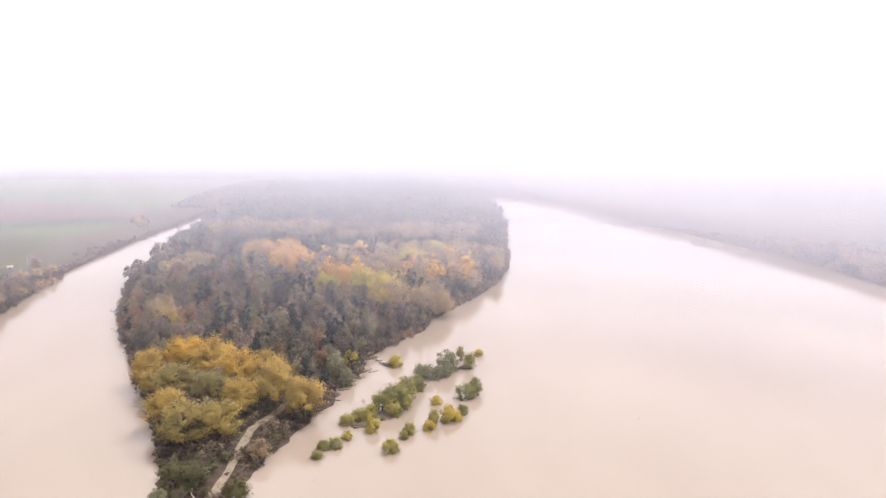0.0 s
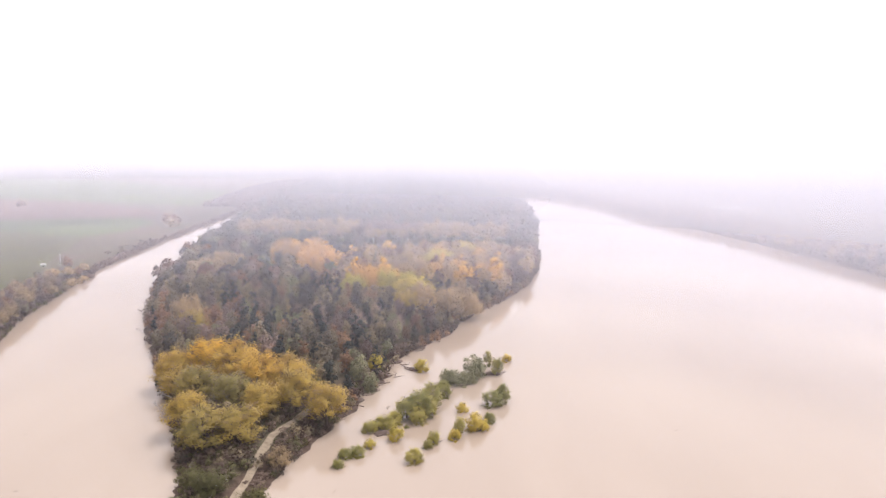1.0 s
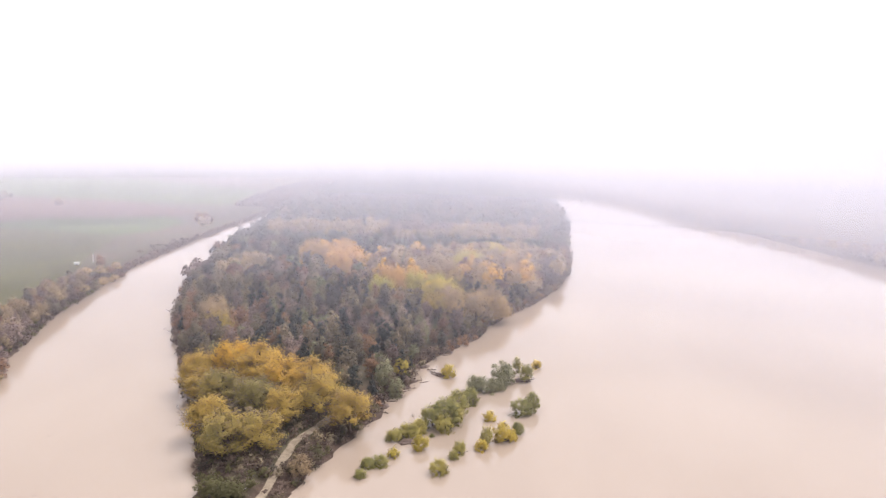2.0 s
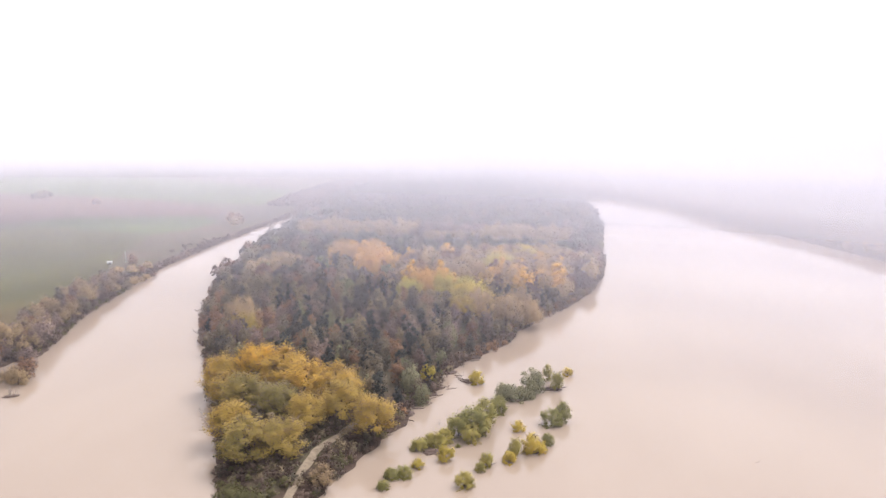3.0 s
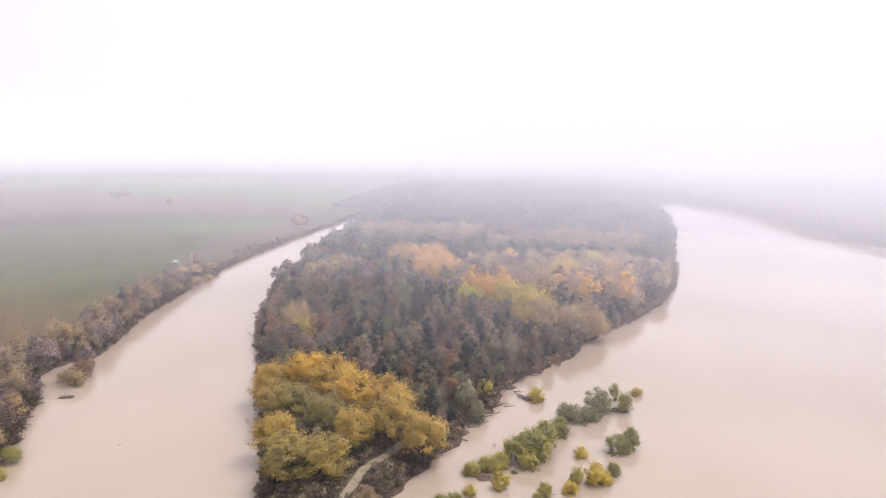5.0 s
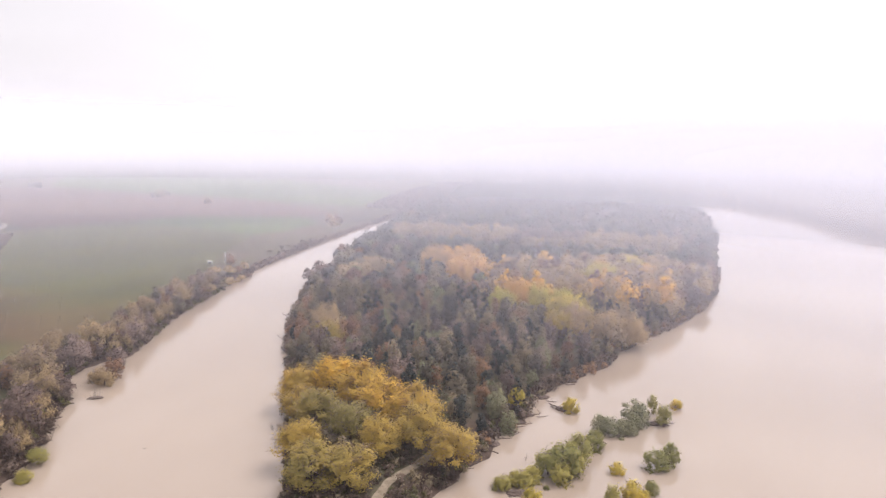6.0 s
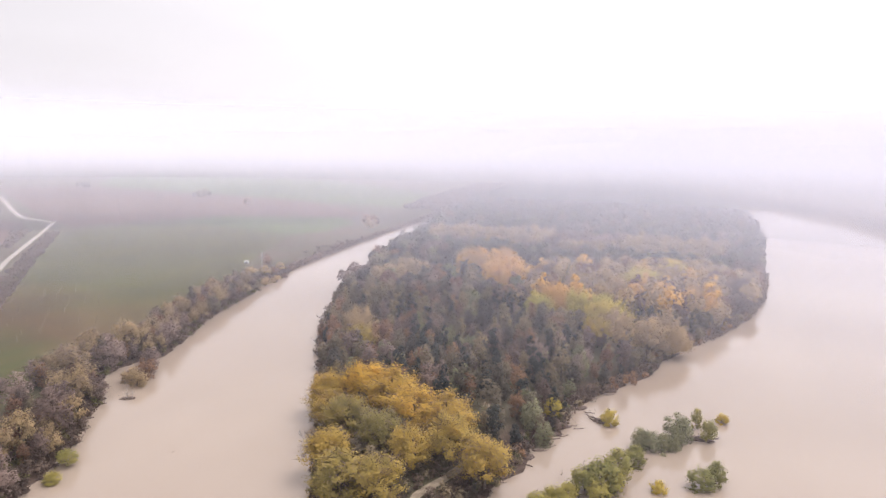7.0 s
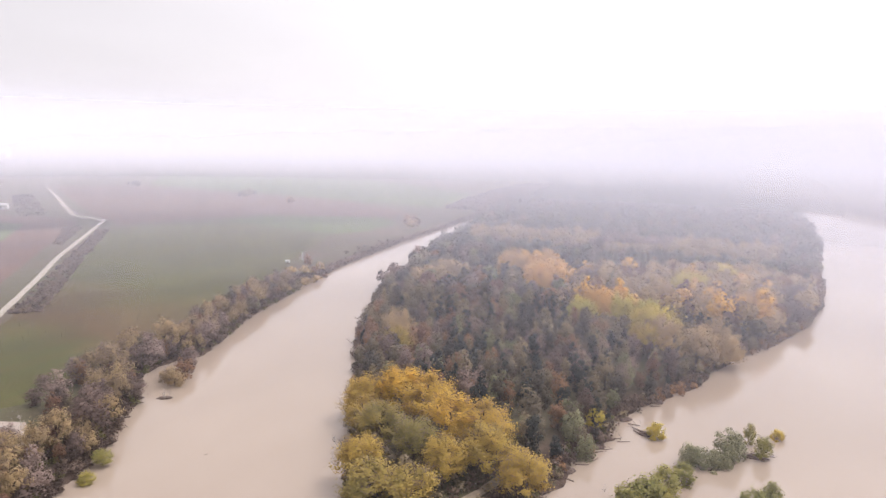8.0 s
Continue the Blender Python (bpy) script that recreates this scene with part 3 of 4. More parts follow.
def kind_here(x, y, rng):
    """Which tree grows where on the island."""
    for kind, cx, cy, rad, share in [("orange", -140, 530, 26, 0.95), ("orange", -112, 500, 20, 0.8), ("lime", -66, 432, 18, 0.9), ("lime", -40, 415, 18, 0.9), 
                                     ("tan", -20, 385, 18, 0.85), ("tan", -6, 395, 16, 0.85), ("orange", -70, 445, 9, 0.9), ("brown", -142, 332, 16, 0.9),
                                     ("tan", -182, 480, 20, 0.7), ("brown", -180, 455, 14, 0.7), ("dark", -165, 405, 22, 0.85)]:
        if (x - cx) ** 2 + (y - cy) ** 2 < rad**2 and rng.uniform() < share:
            return kind
    u = rng.uniform()
    if y > 600:
        return "haze" if u < 0.6 else "ivy" if u < 0.76 else "willow" if u < 0.86 else "bare"
    if y > 440 and x > -100:
        return "tan" if u < 0.55 else "brown" if u < 0.7 else "bare" if u < 0.9 else "orange"
    return "dark" if u < 0.42 else "ivy" if u < 0.66 else "bare" if u < 0.82 else "brown" if u < 0.91 else "willow"


GRAND = [("orange", -67, 434, 19, 12), ("lime", -73, 416, 16, 9), ("lime", -35, 410, 18, 12.5), ("gold", -36, 378, 17, 9), ("tan", -13, 386, 17, 10.5), ("tan", 0, 388, 16, 8.5), ("orange", 9, 481, 15, 9), ("tan", -53, 469, 18, 14)]
GRAND += [("lime", -25, 522, 18, 16), ("tan", -37, 488, 15, 9), ("tan", -7, 518, 16, 12), ("orange", -147, 524, 22, 13), ("orange", -116, 486, 20, 11.5), ("tan", 24, 565, 16, 14), ("bare", 36, 520, 15, 12), ("tan", -147, 340, 18, 10)]
GRAND += [("tan", -184, 488, 17, 12), ("orange", -128, 545, 20, 11), ("bare", -90, 505, 17, 11), ("brown", -60, 520, 17, 12), ("lime", -5, 560, 17, 13), ("gold", -138, 325, 15, 8)]
for kind, x, y, high, wide in GRAND:
    label = {"lime": "large yellow green poplar with a domed crown", "tan": "large tan autumn tree with a domed crown", "orange": "large orange yellow poplar with a domed crown", "brown": "large russet autumn tree with a domed crown", "bare": "large mauve brown tree with fine twigs", "gold": "golden yellow autumn poplar in the wood"}[kind]
    plant("grand_" + kind, "large_tree", x, y, high, wide, rng, label, group="island wood")


def clear_of_grand(p, share=0.62):
    return np.all([np.hypot(p[:, 0] - x, p[:, 1] - y) > wide * share for _, x, y, _, wide in GRAND], 0)


GOLD_AREA = [(-60, 175), (-97, 205), (-130, 268), (-110, 278), (-72, 264), (-38, 244), (-44, 215)]
p = scatter(rng, -320, 100, 255, 440, 7.8)
d = signed(p, ISLAND)
p, d = p[d > 1.0], d[d > 1.0]
g = signed(p, GOLD_AREA)
p, d = p[(g < 1) & clear_of_grand(p)], d[(g < 1) & clear_of_grand(p)]
keep = (p[:, 1] < 430)
for (x, y), edge in zip(p[keep], d[keep]):
    kind = kind_here(x, y, rng)
    if kind in ("lime", "tan", "orange") and rng.uniform() < 0.5:
        continue
    h, w, _ = FORMS[kind]
    k = rng.uniform(0.68, 1.36) * (0.72 if edge < 6 else 1.0)
    plant(kind, NAMES[kind], x, y, h * k, w * k * rng.uniform(0.95, 1.15), rng, LABELS[kind], group="island wood")

# ---- the island's far wood ----
SIZES = {"dark": (15, 6.0), "ivy": (15, 4.5), "bare": (15, 6.2), "brown": (15, 6.5), "tan": (17, 7.5), "orange": (21, 7.5), "lime": (17, 7.5), "willow": (13, 6.0), "haze": (16, 6.5)}
PLANTED = [(-235, 650), (-60, 632), (25, 640), (40, 690), (-40, 715), (-150, 712), (-240, 690)]
far = scatter(rng, -390, 100, 430, 1740, 12.0)
far = far[(signed(far, ISLAND) > 3) & (signed(far, PLANTED) < 0) & clear_of_grand(far, 0.72)]
far = far[~((np.abs(far[:, 0] + 78) < 32) & (np.abs(far[:, 1] - 598) < 32))]
far = far[(far[:, 1] < 720) | (rng.uniform(size=len(far)) < 0.9)]
z = height(far)
kinds = np.array([kind_here(x, y, rng) for x, y in far])
for kind in SIZES:
    for near, count, leaf in ((True, 210, 1.6), (False, 84, 2.6)):
        pick = (kinds == kind) & ((far[:, 1] < 720) == near)
        if pick.any():
            wood("far_trees", [(*a, b, 1.0 if near else 1.1) for a, b in zip(far[pick], z[pick])], SIZES[kind], count, leaf, "twig" if kind == "bare" else kind,
                 "distant stand of " + LABELS[kind].split(" with")[0] + "s in haze", rng)
rows = scatter(rng, -240, 45, 630, 805, 7.5)
rows = rows[(signed(rows, PLANTED) > 0) & ~((np.abs(rows[:, 0] + 78) < 30) & (rows[:, 1] < 648))]
for k in range(9):
    plant("row", "plantation_tree", -99 + 5.2 * k, 628 + 1.5 * k, 19, 4.0, rng, "slender poplar with a tall pale bare trunk", group="plantation edge")
side = rows[:, 0] < -115
for pick, leaves in ((side, "buff"), (~side & (rows[:, 0] < -52), "twig"), (~side & (rows[:, 0] >= -52), "buff")):
    wood("plantation", [(x, y, 3, 1.0) for x, y in rows[pick]], (19, 4.6), 120, 1.5, leaves, "planted rows of slender pale autumn poplars", rng, 0.4)

# ---- flooded bushes in the river ----
rng = np.random.default_rng(9)
for x, y, high, wide in [(-38.5, 208.7, 3.4, 2.0), (-39.5, 201.7, 2.9, 1.6), (-34.8, 210.1, 4.0, 2.0), (-16.4, 207.5, 4.7, 2.4), (-10.8, 221.7, 4.4, 1.9), (-12.5, 217.5, 3.1, 1.4),
                         (-2.0, 229.3, 6.9, 1.9), (8.6, 240.2, 4.1, 1.8), (9.9, 256.9, 6.4, 3.3), (14.2, 260.9, 8.0, 2.4), (-172.6, 196.6, 4.0, 2.4), (-167.7, 187.5, 2.6, 2.1)]:
    plant("young", "poplar_bush", x, y, high + 2.4, wide * 1.42, rng, "green young poplar bush standing in flood water", "bush", "flooded bushes")
for x, y, high, wide in [(-22.0, 241.5, 8.3, 3.8), (-17.2, 243.4, 11.0, 4.5), (-13.3, 251.6, 11.0, 3.7), (-10.0, 264.2, 7.3, 2.9), (-26, 236, 5.5, 2.6), (-33.6, 229.0, 4.1, 2.6), (-30.9, 232.1, 5.2, 2.2),
                         (-28.0, 232.3, 5.2, 2.6), (-21.2, 232.6, 2.0, 0.9), (12.6, 292.5, 8.6, 2.4), (8.9, 302.0, 8.8, 1.6), (-18, 238, 6.5, 3.0), (-14, 246, 7.5, 3.0)]:
    plant("young", "poplar_bush", x, y, high + 2.0, wide * 1.42, rng, "dense green poplar bush with upright shoots in flood water", "bush", "flooded bushes")
for x, y, high, wide in [(-31.9, 216.3, 3.5, 1.8), (-3.9, 224.9, 4.5, 1.9), (3.4, 233.6, 7.0, 3.0), (6.1, 233.7, 4.8, 1.9), (-23.6, 222.6, 6.1, 2.3), (17.9, 311.1, 4.5, 1.9), (-20.9, 293.9, 6.5, 2.9),
                         (-1.6, 249.8, 4.0, 2.1), (-40.8, 288.3, 6.6, 2.6)]:
    plant("yellow", "yellow_bush", x, y, high + 2.0, wide * 1.42, rng, "yellow autumn bush standing in flood water", "bush", "flooded bushes")
for x, y, high, wide in [(-8.9, 279.3, 8.2, 3.0), (-5.7, 278.1, 7.7, 3.8), (-1.5, 279.7, 6.7, 2.5), (2.2, 285.8, 12.0, 4.4), (4.3, 289.7, 9.3, 3.4), (-1.4, 274.7, 1.8, 1.2), (1.7, 279.9, 5.9, 2.3), (-39.5, 266.7, 7.9, 2.9)]:
    plant("willow", "willow_bush", x, y, high + 2.0, wide * 1.42, rng, "grey green rounded willow standing in flood water", "bush", "flooded bushes")

# ---- scrub on the island's tip ----
for x, y, high, wide, kind, label in [(-71, 180, 5.5, 5.2, "olive", "dark olive rounded bush beside the track"), (-77, 184, 5, 4.6, "olive", "dark olive rounded bush beside the track"),
                                      (-57.5, 177, 6, 4.4, "olive", "dark olive rounded bush at the water's edge"), (-78, 172, 5, 3.4, "willow", "pale grey rounded willow bush at the island tip"),
                                      (-57, 199, 7.5, 4.2, "buff", "pale buff rounded bush beside the track")]:
    plant(kind, "bush", x, y, high, wide, rng, label, "bush")
p = scatter(rng, -130, -30, 160, 300, 3.3)
d = signed(p, ISLAND)
path_off = np.min([np.hypot(p[:, 0] - a, p[:, 1] - b) for a, b in ((-66, 164), (-65, 171), (-64, 178), (-64, 184), (-64, 190), (-64.5, 197), (-64.5, 203), (-64.5, 210), (-64.5, 216), (-62, 223), (-61, 227), (-58, 237))], 0)
for x, y in p[(d > 0.3) & (path_off > 3.4) & ((p[:, 1] < 215) | (d < 4.5))]:
    green = rng.uniform() < 0.5
    plant("thicket" if green else "scrub", "thicket" if green else "scrub", x, y, rng.uniform(1.2, 3.0), rng.uniform(1.6, 2.8), rng, "low olive brown leafy thicket" if green else LABELS["scrub"], "bush", "shore scrub")

p = scatter(rng, -130, -40, 195, 275, 3.6)
p = p[(signed(p, GOLD_AREA) > -2) & (signed(p, ISLAND) > 0.5)]
p = p[np.min([np.hypot(p[:, 0] - a, p[:, 1] - b) for a, b in ((-64.5, 203), (-64.5, 210), (-64.5, 216), (-62, 223), (-61, 227), (-59, 233), (-57, 240))], 0) > 3.0]
u = rng.uniform(size=len(p))
for pick, leaves in ((u < 0.55, "brush"), (u >= 0.55, "dark")):
    wood("undergrowth", [(x, y, z, 1.0) for (x, y), z in zip(p[pick], height(p[pick]))], (3.0, 2.6), 80, 0.5, leaves, "tangled brown and olive undergrowth below the gold poplars", rng, 0.0)

# ---- the left bank ----
rng = np.random.default_rng(13)
for x, y, high, wide, kind in [(-188.5, 206, 17.4, 7.6, "bare"), (-188.7, 194, 14.7, 5.7, "buff"), (-211.4, 234.0, 14.5, 5.4, "buff"), (-221, 241, 19, 9, "buff"), (-208, 241, 8.7, 4.9, "bare"), (-229.5, 267.0, 15.3, 7.6, "bare"),
                               (-235.3, 281.7, 16.6, 7.1, "buff"), (-209, 266.0, 13, 5.5, "brown"), (-205, 257.1, 11, 4.8, "buff"), (-214, 273, 13, 5.5, "bare"), (-219, 280, 11, 5, "bare"), (-212, 260, 8, 4, "buff"), (-230.5, 303.8, 14.1, 7.5, "bare"), (-240.6, 303.8, 12.3, 6.6, "buff"), (-172.5, 174.5, 9.1, 6.0, "bare")]:
    plant(kind, NAMES[kind], x, y, high, wide, rng, LABELS[kind], group="trees on the left bank")
for x, y, high, wide, kind in [(-187.4, 177.7, 10.4, 5.1, "buff"), (-192, 189.2, 8.3, 4.2, "brown"), (-234.5, 236, 11.6, 7.0, "bare"), (-217.3, 215, 15, 5.9, "bare"), (-198, 213, 15, 6, "bare"), (-204, 222, 14, 6, "bare"), (-203, 188, 8.5, 5.2, "bare"), (-196, 183, 9, 6, "buff"), (-208, 181, 9, 6, "buff"), (-190, 186, 6, 4, "brown"), (-228, 214, 7, 4.5, "bare"), (-240, 226, 6, 4.5, "bare"), (-272, 441, 7, 5, "tan"), (-272, 455, 6.5, 4.5, "tan"), (-269, 427, 6, 4.5, "dark"), (-267, 413, 7, 4.5, "buff"), (-267, 404, 6, 4, "brown"), (-277, 472, 4.5, 3.5, "brown"), (-268, 385, 10, 5, "buff"), (-264, 388, 7, 4, "bare"), (-267, 376, 8, 4.5, "bare"), (-260, 376, 13, 6, "buff"), (-256, 368, 9, 4, "willow"),
                               (-311, 500, 8, 5, "brown"), (-306, 492, 7, 4.5, "brown"), (-292, 452, 8.5, 5, "tan"), (-289, 465, 8, 5, "tan"), (-287, 474, 7, 4.5, "brown"), (-290, 486, 7.5, 4.5, "tan"), (-282, 398, 8, 4.5, "buff"), (-287, 420, 8, 4.5, "buff"), (-283, 432, 7, 4.5, "brown")]:
    plant(kind, NAMES[kind], x, y, high, wide, rng, LABELS[kind], group="trees on the left bank")
p = scatter(rng, -340, -160, 150, 640, 4.8)
d = signed(p, LEFT)
for (x, y), edge in zip(p, d):
    if 0.3 < edge < 24 - 0.02 * (y - 150) and not (-226 < x < -200 and 189 < y < 209):
        u = rng.uniform()
        if y > 430 and u > 0.12 and edge > 2.5:
            continue
        if edge < 2.5 or u < 0.12:
            plant("scrub", "scrub", x, y, rng.uniform(2, 4.2), rng.uniform(2, 3.2), rng, LABELS["scrub"], "bush", "shore scrub")
        elif u < 0.72:
            kind = "bare" if u < 0.36 else "buff" if u < 0.56 else "brown" if u < 0.66 else "dark"
            h, w, _ = FORMS[kind]
            k = rng.uniform(0.6, 1.0)
            plant(kind, NAMES[kind], x, y, h * k, w * k, rng, LABELS[kind], group="trees on the left bank")

p = scatter(rng, -330, -150, 150, 480, 3.6)
d = signed(p, LEFT)
p = p[(d > -0.6) & (d < 17 - 0.02 * (p[:, 1] - 150)) & ~((p[:, 0] > -234) & (p[:, 0] < -194) & (p[:, 1] > 183) & (p[:, 1] < 206))]
u = rng.uniform(size=len(p))
for pick, leaves in ((u < 0.7, "brush"), (u >= 0.7, "olive")):
    wood("undergrowth", [(x, y, max(z, -0.2), 1.0) for (x, y), z in zip(p[pick], height(p[pick]))], (2.8, 2.5), 80, 0.5, leaves, "tangled mauve brown undergrowth below the bank trees", rng, 0.0)

# ---- far banks ----
rng = np.random.default_rng(17)
p = scatter(rng, -520, -280, 440, 1850, 5.0)
d = signed(p, LEFT)
low = (d > -0.5) & (d < 7) & (p[:, 1] < 980)
wood("shore_brush", [(x, y, z, rng.uniform(0.5, 1.2)) for (x, y), z in zip(p[low], height(p[low]))], (3.4, 3.0), 44, 1.0, "twig", "low thin brown scrub along the bank", rng, 0.0)
p = p[(d > 1) & (d < 60) & (p[:, 1] > 980) & (rng.uniform(size=len(p)) < 0.5)]
wood("far_trees", [(x, y, z, 0.75) for (x, y), z in zip(p, height(p))], (10, 3.6), 60, 1.9, "twig", "distant belt of bare brown trees on the bank", rng)
p = scatter(rng, 40, 460, 250, 1600, 8.5)
d = signed(p, RIGHT)
p = p[(d > 0.5) & (d < 75)]
u = rng.uniform(size=len(p))
for lo, hi, leaves in ((0, 0.3, "twig"), (0.3, 0.6, "buff"), (0.6, 0.8, "dark"), (0.8, 1.0, "tan")):
    q = p[(u >= lo) & (u < hi)]
    wood("far_trees", [(x, y, z, 1.0) for (x, y), z in zip(q, height(q))], (13, 5.2), 70, 1.9, leaves, "hazy belt of autumn trees on the far bank", rng)

# ---- brush along the island's shore and the dike road ----
rng = np.random.default_rng(23)
p = scatter(rng, -270, 70, 240, 640, 3.6)
d = signed(p, ISLAND)
p = p[(d > -1.2) & (d < 4.5) & (p[:, 1] > 250)]
u = rng.uniform(size=len(p))
for lo, hi, leaves in ((0, 0.6, "brush"), (0.6, 0.85, "dark"), (0.85, 1, "brown")):
    q = p[(u >= lo) & (u < hi)]
    wood("shore_brush", [(x, y, max(z, -0.3), 1.0) for (x, y), z in zip(q, height(q))], (4.2, 2.4), 70, 0.6, leaves, "tangled dark brush overhanging the water's edge", rng, 0.0)
a, b = np.array((-352.0, 300.0)), np.array((-612.0, 562.0))
k = rng.uniform(0, 1, 520)
p = a + (b - a) * k[:, None] + np.array((0.71, 0.70)) * (rng.uniform(-12, 3, 520) * (1 - 0.3 * k))[:, None]
wood("road_hedge", [(x, y, 3, rng.uniform(0.4, 1.0)) for x, y in p], (2.2, 3.2), 40, 0.9, "brush", "low mauve brown hedge beside the dike road", rng, 0.0)
k = rng.uniform(0, 1, 150)
p = np.array((-556.0, 470)) + k[:, None] * (-92, 96) + np.array((-0.7, -0.7)) * (2 + rng.uniform(0, 14, 150) * (0.4 + k))[:, None]
wood("road_hedge", [(x, y, 3, rng.uniform(0.5, 1.2)) for x, y in p], (1.8, 3.0), 40, 0.9, "brush", "brown thicket beside the dike road", rng, 0.0)
k = rng.uniform(0, 1, 190)
p = np.array((-772.0, 628)) + k[:, None] * (-300, 192) + np.array((-0.54, -0.84)) * rng.uniform(16, 46, 190)[:, None]
wood("road_hedge", [(x, y, 3, rng.uniform(0.5, 1.2)) for x, y in p], (1.9, 4.0), 30, 1.4, "brush", "dark thicket along the far dike road", rng, 0.0)
for x, y, n, spread, kind in [(-347, 755, 5, 9, "tan"), (-355, 770, 6, 10, "brown"), (-784, 992, 12, 16, "dark"), (-1129, 1058, 10, 14, "dark"), (-640, 930, 3, 8, "brown")]:
    p = rng.normal(size=(n, 2)) * spread * 0.5 + (x, y)
    wood("far_trees", [(x, y, 3, rng.uniform(0.7, 1.1)) for x, y in p], (13, 5), 70, 1.9, kind, "small clump of trees out on the hazy plain", rng)


# ---- young plantation on the crop field: thin pale stems ----
def saplings(rng, spots, label):
    out = []
    for x, y in spots:
        h = rng.uniform(2.4, 3.8)
        lean = rng.normal(size=2) * 0.12
        out.append(tube([(x, y, 3.0), (x + lean[0], y + lean[1], 3 + h * 0.6), (x + 2 * lean[0], y + 2 * lean[1], 3 + h)], [0.07, 0.055, 0.03], 3))
        for _ in range(4):
            k, t = rng.uniform(0.4, 0.9), rng.uniform(0, 6.28)
            base = np.array((x + lean[0] * k, y + lean[1] * k, 3 + h * k))
            out.append(tube([base, base + (0.35 * math.cos(t), 0.35 * math.sin(t), 0.7)], [0.035, 0.015], 3))
    return tagged(new("saplings", mesh_from("saplings", np.concatenate(out), 4, SAPLING)), label, "saplings", kind="stuff")


along, across = np.array((-0.70, 0.71)), np.array((0.71, 0.70))
spots = [np.array((-300.0, 268)) + along * i * 6 + across * (j * 8 - 16) + rng.normal(size=2) * 0.5 for i in range(24) for j in range(8)]
spots = [p for p in spots if rng.uniform() < 0.5 and signed(p[None], LEFT)[0] > 24]
saplings(rng, spots, "rows of thin pale saplings planted on the field")


# ---- driftwood, snags and floating pieces ----
def driftwood(x, y, length, turn, limbs_count, material, name, label, lift=0.12, rise=0.16):
    """A stranded trunk with broken limbs: root, trunk, each limb."""
    rng = np.random.default_rng(int(abs(x * 7 + y * 13)))
    root = new(name)
    root.matrix_world = pose(x, y, max(ground_at(x, y), 0.0) + lift, 0, 0, turn)
    k = np.linspace(-0.5, 0.5, 6)
    line = np.stack([k * length, 0.06 * length * np.sin(k * 5), rise * length * (k + 0.5) ** 2], 1)
    me = mesh_from("trunk", tube(line, length * 0.028 * (1.3 - k), 6), 4, material)
    ob = new("trunk", me)
    ob.parent = root
    for _ in range(limbs_count):
        at = line[int(rng.integers(1, 6))]
        w = unit(rng.normal(size=3) + (0.6, 0, 0.7)) * length * rng.uniform(0.18, 0.45)
        w[2] = abs(w[2])
        q = np.concatenate([tube([at, at + w * 0.5 + rng.normal(size=3) * 0.05 * length, at + w], length * np.array([0.012, 0.008, 0.003]), 4),
                            tube([at + w * 0.5, at + w * 0.5 + rng.normal(size=3) * 0.1 * length + (0, 0, 0.06 * length)], length * np.array([0.007, 0.002]), 3)])
        limb = new("limb", mesh_from("limb", q, 4, material))
        limb.parent = root
    return tagged(root, label, "driftwood")


for x, y, length, turn, n in [(-28.6, 225.8, 7, 20, 6), (-27, 227.5, 6, 140, 6), (2.8, 233.6, 6, 10, 5), (9.5, 293.9, 8, 10, 7), (11.5, 291.5, 6, 150, 6), (-25.1, 294.4, 10, 165, 7), (-27, 297, 8, 150, 5), (-33.9, 285.6, 7, 10, 5),
                              (-1.0, 277.0, 6, 20, 4), (-8, 264, 5, 60, 5), (-9.5, 221.5, 5, 30, 5), (-37.0, 273, 6, 20, 4), (-40, 262, 6, 0, 5), (-41.5, 251, 6, 160, 5), (-24, 323, 6, 10, 4)]:
    driftwood(x, y, length * 0.7, turn, n, DEAD, "driftwood", "dark tangled driftwood stranded in shallow flood water", 0.08, 0.07)
for x, y, length, turn, n in [(-196, 224, 6, 20, 4), (-190, 214, 7, 30, 4), (-183, 206, 7, 40, 5), (-188, 209, 6, 10, 4), (-194, 219, 6, 35, 4), (-176, 196, 7, 30, 5), (-202, 236, 6, 0, 4), (-172, 188, 6, 40, 4), (-46, 239, 5, 20, 4), (-45, 243, 5, 100, 4)]:
    driftwood(x, y, length, turn, n, DEAD, "driftwood", "brown fallen branches along the muddy bank")
for x, y, length, turn, n in [(-72, 170, 6, 15, 5), (-69, 174, 5, 120, 5), (-70, 184.5, 4, 40, 3)]:
    driftwood(x, y, length, turn, n, PALE_WOOD, "driftwood", "bleached driftwood washed up beside the track")


